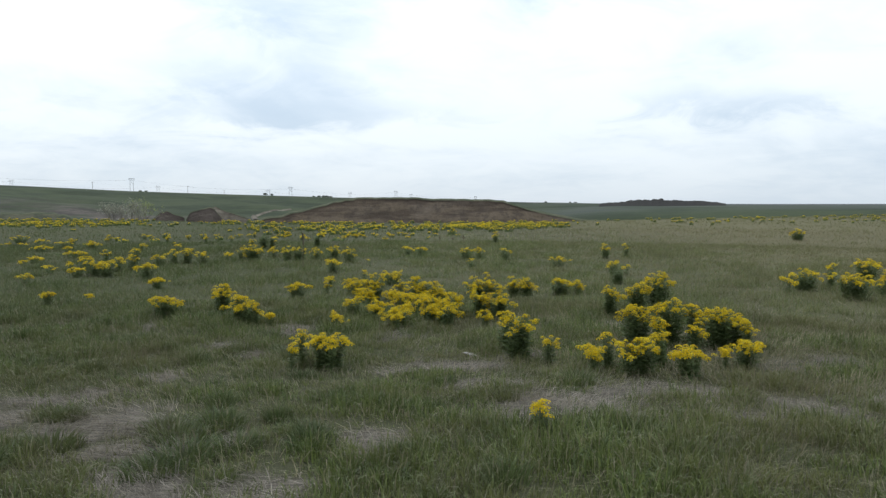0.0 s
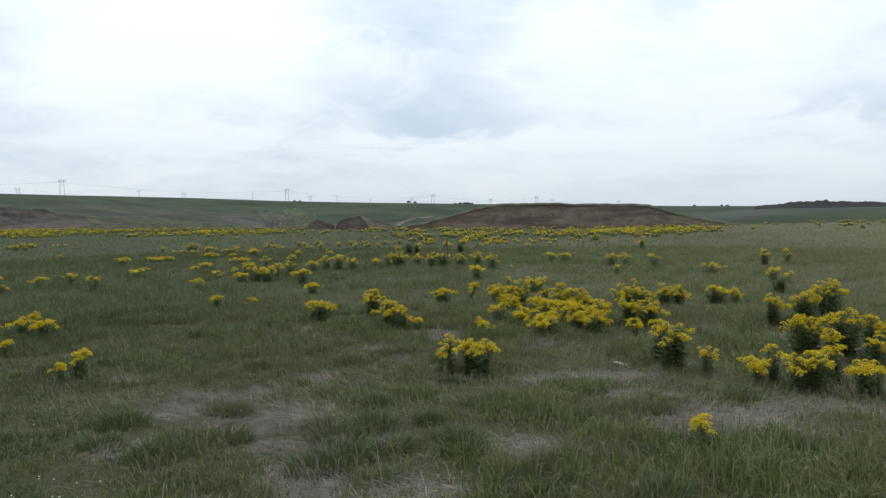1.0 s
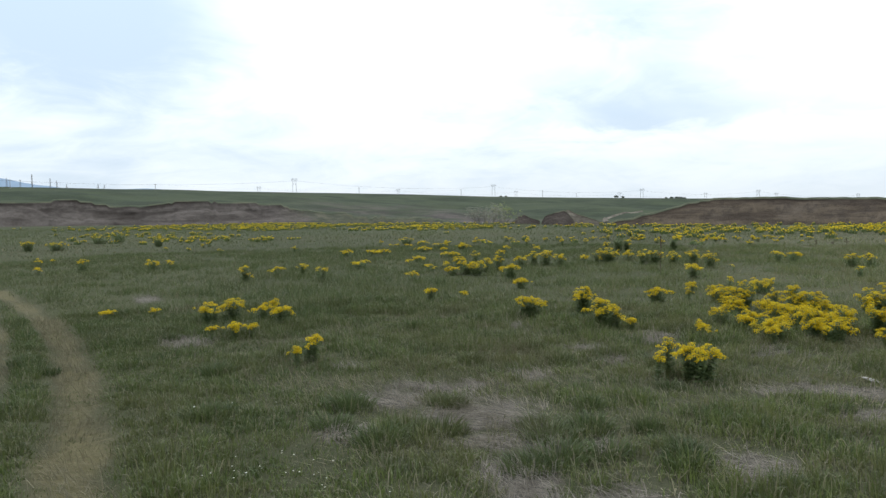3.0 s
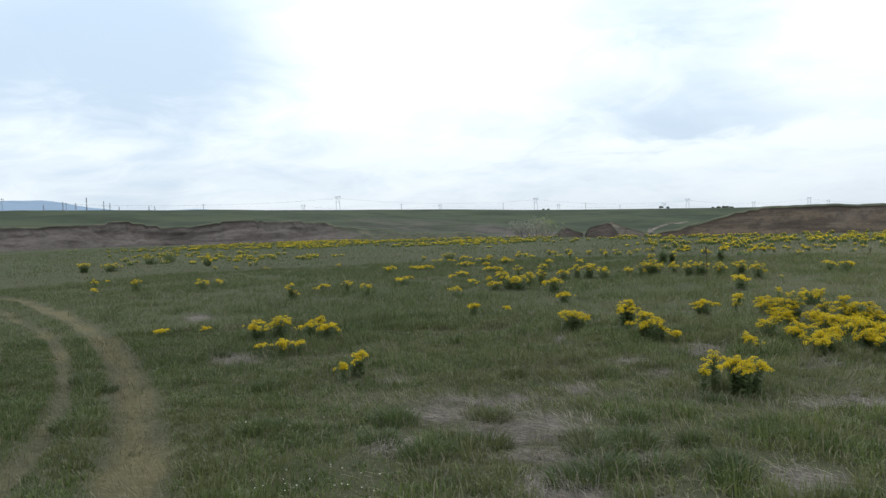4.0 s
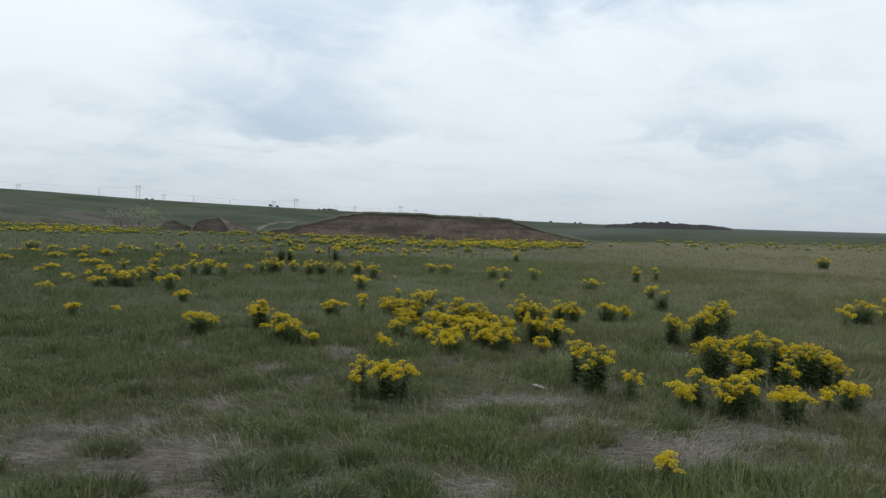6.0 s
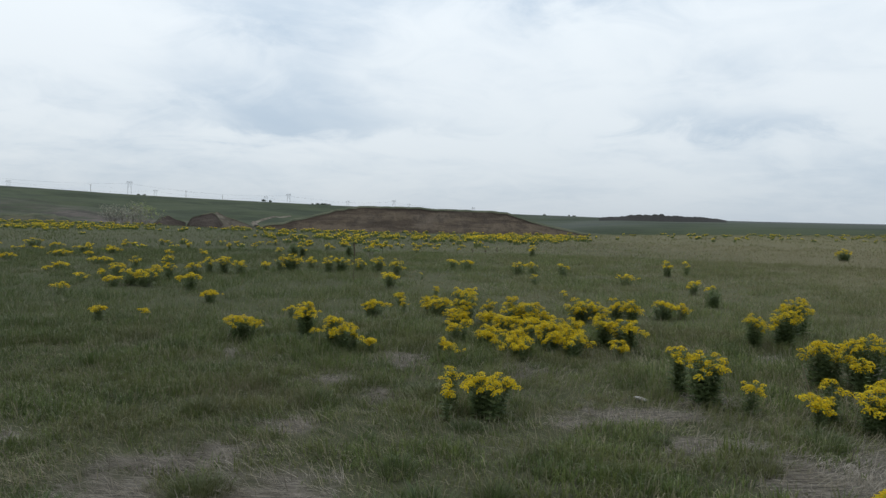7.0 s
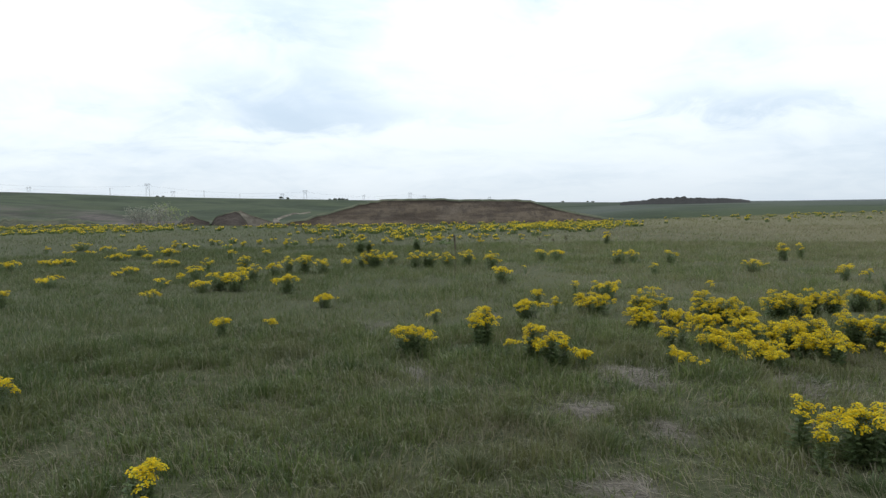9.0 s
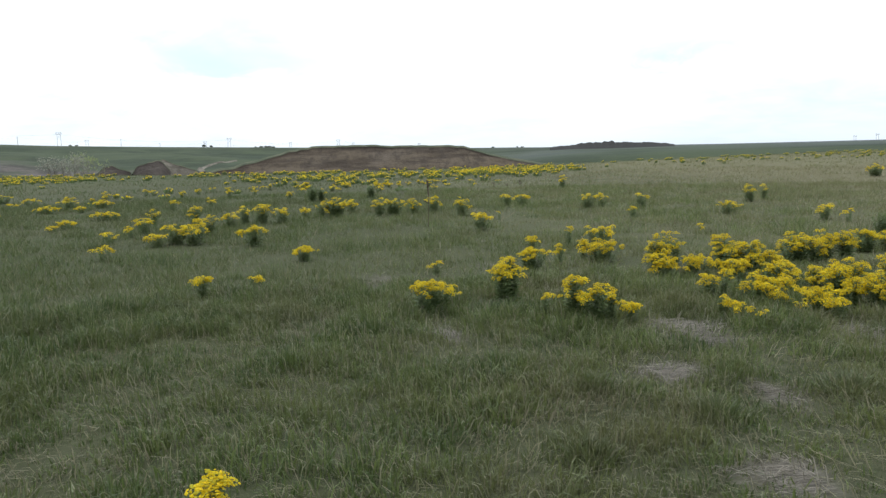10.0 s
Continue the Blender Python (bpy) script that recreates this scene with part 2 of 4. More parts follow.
MAT = {
    "ground": material("meadow_ground", ground_look, 0.95, 0.1),
    "bluff": material("bluff_earth", earth_look((0.060, 0.045, 0.033), (0.112, 0.086, 0.061), (0.15, 0.128, 0.112)), 0.95, 0.1),
    "scarp": material("scarp_earth", earth_look((0.060, 0.050, 0.043), (0.104, 0.088, 0.077), (0.128, 0.110, 0.098)), 0.95, 0.1),
    "mound": material("mound_earth", earth_look((0.06, 0.048, 0.04), (0.108, 0.089, 0.074), (0.15, 0.128, 0.106)), 0.95, 0.1),
    "sandy": material("sandy_earth", earth_look((0.10, 0.085, 0.066), (0.19, 0.165, 0.13), (0.22, 0.195, 0.16)), 0.95, 0.1),
    "spoil": material("spoil_earth", weathered((0.018, 0.018, 0.017), (0.046, 0.043, 0.04), 0.6), 0.95, 0.1),
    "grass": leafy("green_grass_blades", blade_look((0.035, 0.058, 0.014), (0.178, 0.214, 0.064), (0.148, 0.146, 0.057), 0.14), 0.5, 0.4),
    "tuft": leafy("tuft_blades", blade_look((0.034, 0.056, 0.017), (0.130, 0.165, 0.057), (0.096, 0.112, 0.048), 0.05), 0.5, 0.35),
    "straw": leafy("dry_grass_blades", blade_look((0.10, 0.09, 0.056), (0.37, 0.33, 0.215), (0.20, 0.18, 0.125), 0.0), 0.7, 0.25),
    "matted": leafy("matted_straw", blade_look((0.09, 0.076, 0.06), (0.43, 0.385, 0.315), (0.24, 0.213, 0.177), 0.0), 0.7, 0.25),
    "leaf": leafy("spurge_leaf", island_mix((0.07, 0.104, 0.038), (0.165, 0.21, 0.08)), 0.55, 0.4, 0.5),
    "flower": leafy("spurge_flower", island_mix((0.47, 0.335, 0.012), (0.76, 0.548, 0.028), (0.42, 0.365, 0.035), 0.25), 0.75, 0.05),
    "stalk": material("dead_stalk", weathered((0.045, 0.034, 0.026), (0.11, 0.085, 0.06), 30), 0.9, 0.1),
    "white": material("white_petals", island_mix((0.45, 0.44, 0.36), (0.66, 0.65, 0.56)), 0.7, 0.2),
    "stone": material("pale_stone", weathered((0.18, 0.17, 0.15), (0.33, 0.31, 0.28), 25), 0.85, 0.2),
    "steel": material("grey_steel", weathered((0.16, 0.17, 0.18), (0.24, 0.25, 0.26), 0.5), 0.6, 0.4),
    "wood": material("weathered_pole", weathered((0.24, 0.23, 0.22), (0.33, 0.32, 0.31), 0.8), 0.9, 0.1),
    "willow": leafy("willow_leaf", island_mix((0.2, 0.24, 0.08), (0.34, 0.37, 0.15)), 0.7, 0.2),
    "bloom": leafy("pale_blossom", island_mix((0.24, 0.24, 0.175), (0.38, 0.365, 0.29)), 0.7, 0.2),
    "bark": material("grey_bark", weathered((0.13, 0.12, 0.10), (0.22, 0.2, 0.17), 6), 0.9, 0.1),
    # ridge trees: haze is painted in by a lighter leaf colour
    "hazed_leaf": material("hazed_tree_leaf", island_mix((0.075, 0.088, 0.068), (0.12, 0.13, 0.105)), 0.8, 0.1),
    # the blue of the distant haze is put straight into this colour
    "mountain": material("far_mountain", weathered((0.24, 0.31, 0.40), (0.29, 0.36, 0.44), 0.004), 1.0, 0.0),
}


# ---- tools for meshes ----
def hashed(ix, iy, seed):
    v = (ix.astype(np.int64) * 374761393 + iy.astype(np.int64) * 668265263 + seed * 974711) & 0x7FFFFFFF
    v = ((v ^ (v >> 13)) * 1274126177) & 0x7FFFFFFF
    return ((v ^ (v >> 16)) & 0xFFFF) / 65535.0


def value_noise(x, y, seed):
    ix, iy = np.floor(x), np.floor(y)
    fx, fy = x - ix, y - iy
    fx, fy = fx * fx * (3 - 2 * fx), fy * fy * (3 - 2 * fy)
    a, b = hashed(ix, iy, seed), hashed(ix + 1, iy, seed)
    c, d = hashed(ix, iy + 1, seed), hashed(ix + 1, iy + 1, seed)
    return (a * (1 - fx) + b * fx) * (1 - fy) + (c * (1 - fx) + d * fx) * fy


def fbm(x, y, size, seed, octaves=4):
    """Fractal noise from 0 to 1, whose largest waves are size metres."""
    total, weight, amount = 0.0, 0.0, 1.0
    for k in range(octaves):
        total = total + amount * value_noise(np.asarray(x) / size + 17.3 * k, np.asarray(y) / size - 9.1 * k, seed + k)
        weight, amount, size = weight + amount, amount * 0.5, size * 0.5
    return total / weight


def smooth(low, high, v):
    f = np.clip((np.asarray(v) - low) / (high - low), 0, 1)
    return f * f * (3 - 2 * f)


def mesh_of(name, verts, faces, mat, flat=True):
    """A mesh from arrays: verts n x 3, faces m x 3 or m x 4."""
    me = bpy.data.meshes.new(name)
    verts, faces = np.asarray(verts, np.float32), np.asarray(faces, np.int32)
    me.vertices.add(len(verts))
    me.vertices.foreach_set("co", verts.ravel())
    k = faces.shape[1]
    me.loops.add(faces.size)
    me.loops.foreach_set("vertex_index", faces.ravel())
    me.polygons.add(len(faces))
    me.polygons.foreach_set("loop_start", np.arange(0, faces.size, k, dtype=np.int32))
    me.polygons.foreach_set("use_smooth", np.full(len(faces), not flat))
    me.materials.append(mat)
    me.update(calc_edges=True)
    return me


def give(me, name, values):
    me.attributes.new(name, "FLOAT", "POINT").data.foreach_set("value", np.asarray(values, np.float32).ravel())


def grid_faces(rows, cols, wrap=False):
    i, j = np.meshgrid(np.arange(rows - 1), np.arange(cols if wrap else cols - 1), indexing="ij")
    a, b = i * cols + j, i * cols + (j + 1) % cols
    return np.stack([a, b, b + cols, a + cols], -1).reshape(-1, 4)


def part(name, me, parent, m=None, label=""):
    """One mesh object under a thing."""
    ob = new(name, me)
    ob.parent = parent
    if m is not None:
        ob.matrix_local = m
    return tagged(ob, label) if label else ob


def bm_mesh(name, bm, mat, flat=True):
    me = bpy.data.meshes.new(name)
    bm.to_mesh(me)
    bm.free()
    me.materials.append(mat)
    if not flat:
        for p in me.polygons:
            p.use_smooth = True
    return me


def rod(bm, a, b, ra, rb, sides=5):
    """A tapered rod from a to b."""
    a, b = Vector(a), Vector(b)
    turn = (b - a).to_track_quat("Z", "Y")
    rings = []
    for p, r in ((a, ra), (b, rb)):
        rings.append([bm.verts.new(p + turn @ Vector((r * math.cos(k * math.tau / sides), r * math.sin(k * math.tau / sides), 0))) for k in range(sides)])
    for k in range(sides):
        bm.faces.new((rings[0][k], rings[0][(k + 1) % sides], rings[1][(k + 1) % sides], rings[1][k]))
    bm.faces.new(rings[1])
    bm.faces.new(rings[0][::-1])


# ---- the lie of the land ----
EYE = 1.47
AZ_EDGE = (-180, -75, -59, -55, -48, -41, -34, -27.5, -23, -18, -12, -6, -3, 5, 10, 14, 18, 23.5, 28, 33, 60, 180)
R_EDGE = (150, 165, 165, 158, 136, 125, 106, 93, 87, 75, 70, 67, 66, 69, 72, 80, 87, 98, 112, 125, 132, 150)
AZ_SKYLINE = (-180, -75, -59, -55.5, -51.7, -48.5, -44, -40.7, -35.3, -32, -28.6, -23.2, -17.3, -14.5, -10.6, -8.5, -1, 7.2, 11.5, 21.4, 28, 60, 180)
EL_SKYLINE = (0.6, 2.25, 2.12, 2.05, 1.95, 1.9, 1.76, 1.69, 1.52, 1.4, 1.27, 1.03, 0.85, 0.77, 0.66, 0.58, 0.4, 0.14, 0.08, 0.01, -0.03, -0.03, 0.6)
AZ_BENCH = (-180, -70, -59, -50, -44, -39, -36, -33, -28, -20, -14, 10, 15, 20, 26, 33, 180)
Z_BENCH = (-2, 5, 4.6, 3.0, 3.2, 2.2, 0.3, -1.5, -2.6, -3.6, -4.5, -4.5, -3.2, -1.8, -1.0, -0.6, -2)
RUTS = (((20, -14.5), (5.8, -4.2), (-1.2, 0.9), (-2.6, 1.88), (-4.1, 2.88), (-4.95, 3.53), (-6.15, 4.42), (-8.35, 5.9), (-11.4, 7.6), (-14.4, 8.98), (-20, 11.2), (-30, 13.5)),
        ((18, -15.8), (3.6, -4.9), (-3.3, 1.1), (-5.65, 3.15), (-6.5, 3.82), (-8.15, 4.98), (-10.4, 6.3), (-12.1, 7.15), (-14.8, 8.25), (-20, 10.2), (-30, 12.5)))
# dry, matted places in the turf: x, y, half length, half width, direction
MATS_NEAR = ((-3.31, 5.36, 0.30, 0.32, 31), (-2.45, 5.12, 0.40, 0.52, 24), (-2.12, 4.60, 0.36, 0.20, 24), (-1.80, 4.02, 0.20, 0.20, 23), (-1.47, 3.78, 0.13, 0.17, 20), (-0.93, 3.84, 0.30, 0.20, 12), (-1.37, 4.80, 0.09, 0.20, 15), (-0.43, 4.62, 0.20, 0.19, 3), (-3.19, 4.35, 0.17, 0.25, 36), (0.05, 7.25, 0.6, 0.36, -2), (0.75, 7.75, 0.45, 0.25, 10), (-0.5, 7.0, 0.3, 0.2, 20), (-0.64, 8.88, 0.52, 0.43, 3), (-1.83, 9.06, 0.22, 0.32, 11), (-3.97, 11.41, 0.19, 0.49, 19), (-3.05, 13.02, 0.23, 0.38, 13), (-7.34, 6.78, 0.39, 0.65, 47), (-11.74, 9.95, 0.42, 0.82, 50), (1.05, 5.5, 0.62, 0.42, -18), (1.9, 6.1, 0.6, 0.34, 5), (0.4, 6.4, 0.35, 0.22, -6))
MATS_FAR = ((2.9, 5.5, 0.7, 0.34, 5), (3.9, 7.2, 0.7, 0.4, 15), (3.4, 9.0, 0.5, 0.35, 0), (2.3, 9.6, 0.6, 0.3, 25), (-3.06, 5.94, 0.39, 0.30, 14), (-1.86, 9.33, 0.27, 0.35, -1), (-3.81, 11.08, 0.26, 0.41, 11), (0.22, 6.30, 0.29, 0.25, -26), (-2.59, 6.77, 0.20, 0.29, -30), (-4.42, 11.52, 0.33, 0.81, 1), (-1.93, 9.44, 0.27, 0.30, -23), (-0.54, 9.08, 0.34, 0.30, -36), (-2.49, 8.34, 0.38, 0.26, -22), (-2.00, 7.69, 0.17, 0.32, -31), (-3.83, 9.34, 0.13, 0.35, -5), (-2.02, 7.81, 0.13, 0.55, -10), (-2.59, 6.59, 0.20, 0.16, -5), (-4.50, 6.34, 0.17, 0.14, 22), (-1.97, 9.03, 0.37, 0.23, -9))


def rut_distance(x, y):
    """Distance to the middle of the nearer wheel rut; the second one is half overgrown."""
    grown = 0.13
    best = np.full(np.shape(x), 1e9)
    for k, line in enumerate(RUTS):
        for (ax, ay), (bx, by) in zip(line, line[1:]):
            dx, dy = bx - ax, by - ay
            f = np.clip(((x - ax) * dx + (y - ay) * dy) / (dx * dx + dy * dy), 0, 1)
            best = np.minimum(best, np.hypot(x - ax - f * dx, y - ay - f * dy) + grown * k)
    return best


def matted(x, y):
    """1 inside a dry, matted place, 0 in the turf."""
    out = np.zeros(np.shape(x))
    wob = (fbm(x, y, 0.45, 71, 4) - 0.5) * 1.8 + (fbm(x, y, 0.13, 73, 3) - 0.5) * 1.2
    for cx, cy, a, b, turn in MATS_NEAR + MATS_FAR:
        c, s = math.cos(radians(turn)), math.sin(radians(turn))
        fit = 1.15 if cy < 6.2 else 0.8
        u, v = ((x - cx) * c + (y - cy) * s) / (a * fit), (-(x - cx) * s + (y - cy) * c) / (b * fit)
        out = np.maximum(out, 1 - smooth(0.5, 1.3, np.hypot(u, v) + wob))
    return out


def tussock(x, y):
    """Thick and thin places in the turf, a hand or two across, from 0 to 1."""
    return smooth(0.34, 0.64, 0.55 * fbm(x, y, 0.55, 131, 3) + 0.45 * fbm(x, y, 1.9, 101, 3))


def dryness(x, y):
    """Share of standing straw in the turf; the eastern part is drier."""
    return np.clip(0.18 + 0.55 * smooth(0.48, 0.68, 0.6 * fbm(x, y, 0.9, 301, 4) + 0.4 * fbm(x, y, 5.0, 305, 3)) + 0.5 * smooth(-1.5, 4, x) * smooth(3, 6, y) - 0.06 * smooth(-4, -9, x), 0, 1)


def height(x, y):
    x, y = np.asarray(x, float), np.asarray(y, float)
    r, az = np.hypot(x, y), np.degrees(np.arctan2(x, y))
    edge, el, bench = np.interp(az, AZ_EDGE, R_EDGE), np.interp(az, AZ_SKYLINE, EL_SKYLINE), np.interp(az, AZ_BENCH, Z_BENCH)
    plain = -0.13 * smooth(1, 9, r) + (fbm(x, y, 2.6, 5, 3) - 0.5) * 0.07 * smooth(60, 20, r) - 0.045 * smooth(0.30, 0.12, rut_distance(x, y)) * smooth(40, 20, r)
    low = np.minimum(-7.0 + smooth(10, 28, az) * 3.0, bench - 0.5)
    ridge = 560.0
    top = EYE + ridge * np.tan(np.radians(el)) + (fbm(az * 6, az * 0 + 3, 40, 21, 3) - 0.5) * 0.8
    roll = (fbm(x, y, 90, 33, 4) - 0.5) * 3.2 * smooth(190, 300, r) * smooth(600, 430, r)
    f = np.clip((r - 188) / (ridge - 188), 0, 1)
    fold = np.abs(fbm(x, y, 75, 35, 4) - 0.5) * 9.0 + np.abs(fbm(x, y, 26, 37, 3) - 0.5) * 3.0 - 2.2
    roll = roll + fold * smooth(188, 240, r) * smooth(0.98, 0.75, f) * smooth(8, -6, az)
    slope = bench + (top - bench) * f ** (0.85 - 0.5 * smooth(4, 14, az)) + roll * (1 - 0.8 * smooth(6, 12, az))
    valley = low + (fbm(x, y, 30, 44, 3) - 0.5) * 1.2
    rise = smooth(150, 188, r)
    z = np.where(r < 188, valley * (1 - rise) + bench * rise, slope)
    z = np.where(r > ridge, top - (r - ridge) * 0.004 * smooth(0, 12, 20 - np.abs(az)) - (r - ridge) * 0.004 * (el > 0.15), z)
    drop = smooth(0.94, 1.0 + 34 / edge, r / edge)
    return plain * (1 - drop) + z * drop


def make_ground():
    radii = np.concatenate([[0.0], 0.35 * 1.0305 ** np.arange(316)])
    turns = np.radians(np.arange(0, 360, 0.75))
    R, A = np.meshgrid(radii, turns, indexing="ij")
    x, y = R * np.sin(A) - 2, R * np.cos(A) + 2.5
    z = height(x, y)
    me = mesh_of("ground", np.stack([x, y, z], -1).reshape(-1, 3), grid_faces(len(radii), len(turns), True)[:, ::-1], MAT["ground"], False)
    r, az = np.hypot(x, y), np.degrees(np.arctan2(x, y))
    rut = smooth(0.34, 0.08, rut_distance(x, y) + (fbm(x, y, 0.5, 12, 4) - 0.5) * 0.45)
    edge = np.interp(az, AZ_EDGE, R_EDGE)
    give(me, "rut", rut)
    give(me, "mat", matted(x, y))
    give(me, "turf", (0.72 + 0.22 * smooth(4, 15, r)) * (1 - 0.85 * rut) * (1 - 0.95 * matted(x, y)))
    give(me, "hill", smooth(1.05, 1.3, r / edge))
    give(me, "field", np.maximum(smooth(17, 23, az) * smooth(330, 430, r), 0.5 * smooth(4, 11, az) * smooth(200, 270, r) * smooth(0.3, 0.6, fbm(x, y, 40, 91, 4))))
    give(me, "worn", 0.9 * smooth(-42, -34, az) * smooth(-18, -28, az) * smooth(380, 190, r) + 0.35 * smooth(-34, -44, az) * smooth(260, 190, r) + 1.0 * smooth(-13, -16, az) * smooth(-34, -24, az) * smooth(270, 195, r))
    tagged(new("ground", me), "grassy meadow ground with dry matted patches and hills", "ground", kind="structure")


make_ground()


# ---- earth bluffs across the valley ----
def bluff(name, crest, depth, foot, mat, label, rough=1.0, ease=1.2, seed=0, step=0.9, dark=0.97, fade=1.0, ledge=0.65, notch=0.8, rise=0.0, grain=7, broken=0.0, ragged=1.0, stepped=1.0):
    """A cut bank: crest rows of (x, y, z of the lip), the earth face under it and the turf that runs back from it."""
    crest = np.array(crest, float)
    run = np.concatenate([[0], np.cumsum(np.hypot(np.diff(crest[:, 0]), np.diff(crest[:, 1])))])
    s = np.arange(0, run[-1], step)
    cx, cy, cz = (np.interp(s, run, crest[:, k]) for k in range(3))
    cz = cz + (fbm(s, s * 0, grain, 90 + seed, 5) - 0.5) * ragged * rough
    cz = cz + ledge * (s / run[-1] < stepped) * (np.round(cz / notch) * notch - cz) * (fbm(s, s * 0 + 2, 11, 95 + seed, 2) > 0.4)
    out = np.stack([-cx, -cy], 1) / np.hypot(cx, cy)[:, None]
    rows, sod, lip = [], [], []
    blend = smooth(fade - 0.03, fade + 0.05, s / run[-1])
    gully = np.abs(fbm(s, s * 0, 9, 50 + seed, 4) - 0.5) * 2
    for v in 1 - (1 - np.linspace(0, 1, 48)) ** 1.5:
        z = foot + (cz - foot) * v
        lean = (1 - v) ** 1.1 * (cz - foot) * ease * (1 + 1.6 * blend)
        cut = (fbm(s, z * 2.2, 3.2, 7 + seed, 4) - 0.5) * 1.5 * rough + gully * 1.8 * rough * np.sin(math.pi * min(1, v * 1.05))
        shelf = 1.8 * (rough ** 3) * 0.5 * (smooth(0.76, 0.80, v + (fbm(s, s * 0 + 9, 16, 60 + seed, 3) - 0.5) * 0.55) - 0.5)
        under = 0.4 * rough * math.exp(-((v - 0.96) / 0.025) ** 2)
        push = lean - (cut + under + shelf) * (1 - 0.85 * blend) * np.clip((1 - v) * 7, 0, 1)
        rows.append(np.stack([cx + out[:, 0] * push, cy + out[:, 1] * push, z], 1))
        sod.append(0.7 * blend * smooth(0.34, 0.66, fbm(s, z * 2.5, 9, 30 + seed, 4) + 0.35 * (v - 0.5)))
        drop = v + (fbm(s, s * 0 + 9, 16, 60 + seed, 3) - 0.5) * 0.55
        # dark lines that paint the shade under slumped ledges onto the face
        ledge_shade = 0.8 * (np.exp(-((drop - 0.80) / 0.020) ** 2) + np.exp(-((drop - 0.91) / 0.016) ** 2) * (fbm(s, s * 0 + 7, 8, 68 + seed, 3) > 0.5)) * smooth(0.42, 0.55, fbm(s, s * 0 + 4, 12, 66 + seed, 3)) * max(0.0, min(1.0, (rough - 1.0) * 1.5))
        lip.append((ledge_shade + np.full(len(s), float(smooth(dark, dark + 0.025 + (0.97 - dark) * 0.5, v))) * np.clip(0.5 - 0.35 * broken + (2.6 + 2.5 * broken) * (fbm(s, s * 0 + 5, 9, 3 + seed, 4) - 0.45), 0.05 * (1 - broken), 1.0)) * (1 - blend))
    for k, back in enumerate((0.15, 0.6, 2, 5, 10, 18, 28, 40, 55)):
        f = back / 55
        z = cz + 0.10 - depth * f ** 1.6 + (0.12 if back > 0.5 else 0) + rise * float(smooth(0.3, 7, back))
        rows.append(np.stack([cx - out[:, 0] * back, cy - out[:, 1] * back, z], 1))
        sod.append(np.full(len(s), 1.0))
        lip.append(np.zeros(len(s)))
    P = np.stack(rows, 0)
    me = mesh_of(name, P.reshape(-1, 3), grid_faces(len(rows), len(s)), mat, False)
    give(me, "sod", np.stack(sod))
    give(me, "lip", np.stack(lip))
    return tagged(new(name, me), label, "bluff", kind="structure")


def at_bearing(az, r, z):
    return (r * math.sin(radians(az)), r * math.cos(radians(az)), z)


def crest_of(rows, r):
    """Lip points from rows of (bearing, rise in degrees) at distance r (or r per row)."""
    return [at_bearing(az, d, EYE + d * math.tan(radians(el))) for (az, el), d in zip(rows, r if isinstance(r, list) else [r] * len(rows))]


bluff("bluff_main", crest_of([(-14.8, -1.5), (-13.5, -1.1), (-12.4, -1.02), (-11.7, -0.72), (-10.9, -0.56), (-9.8, -0.3), (-8.7, 0.06), (-7.6, 0.3), (-6.6, 0.41), (-4.7, 0.47), (-2.5, 0.41), (0, 0.33), (3.4, 0.25),
                              (4.9, 0.12), (6.6, -0.36), (8.8, -0.92), (10.4, -1.25), (11.8, -1.38), (14.0, -1.5), (16, -1.9)], 178), 7.5, -9.0, MAT["bluff"],
      "long brown earth bluff with a dark crumbling lip", rough=0.5, seed=1, dark=0.955, ledge=0.75, notch=0.4, rise=0.6, grain=4, broken=0.35, ragged=1.3, stepped=0.3)
bluff("bluff_west", crest_of([(-75, 1.1), (-66, 1.2), (-58.7, 1.14), (-56.7, 1.2), (-54.2, 1.02), (-53.2, 0.86), (-51.5, 0.55), (-50.0, 0.58), (-48.5, 0.78), (-47.0, 0.84), (-44.5, 0.78), (-41.5, 0.66), (-39.7, 0.64),
                              (-39.0, 0.32), (-37.8, 0.2), (-35.5, -0.01), (-34, -0.35), (-31.4, -0.62), (-29.5, -0.7), (-27.5, -0.9), (-26, -1.5)], 172), 0.6, -9.0, MAT["scarp"],
      "grey brown slumped scarp below green slopes", rough=1.4, ease=2.0, seed=2, step=0.7, dark=0.965, fade=0.735, ledge=0.85, notch=0.55, rise=0.3, grain=9, broken=1.0, ragged=1.7)
bluff("bluff_small", crest_of([(-19.45, -1.1), (-19.2, -0.68), (-18.9, -0.46), (-18.5, -0.3), (-18.15, -0.34), (-17.8, -0.24), (-17.5, -0.32), (-17.1, -0.72), (-16.6, -1.3)], 165), 3.0, -6.0, MAT["mound"],
      "small eroded earth knoll with dark crumbling top", rough=0.7, seed=3, step=0.25, dark=0.86, ledge=0.0, grain=2.5, broken=0.5, ragged=1.6)
bluff("bluff_sandy", crest_of([(-17.9, -0.7), (-17.7, -0.3), (-17.34, -0.16), (-16.7, -0.5), (-16.1, -0.66), (-15.3, -0.95), (-14.6, -1.3)], 167), 3.0, -6.0, MAT["sandy"],
      "pale sandy slope beside the eroded knoll", rough=0.3, seed=5, step=0.4, ledge=0.0)
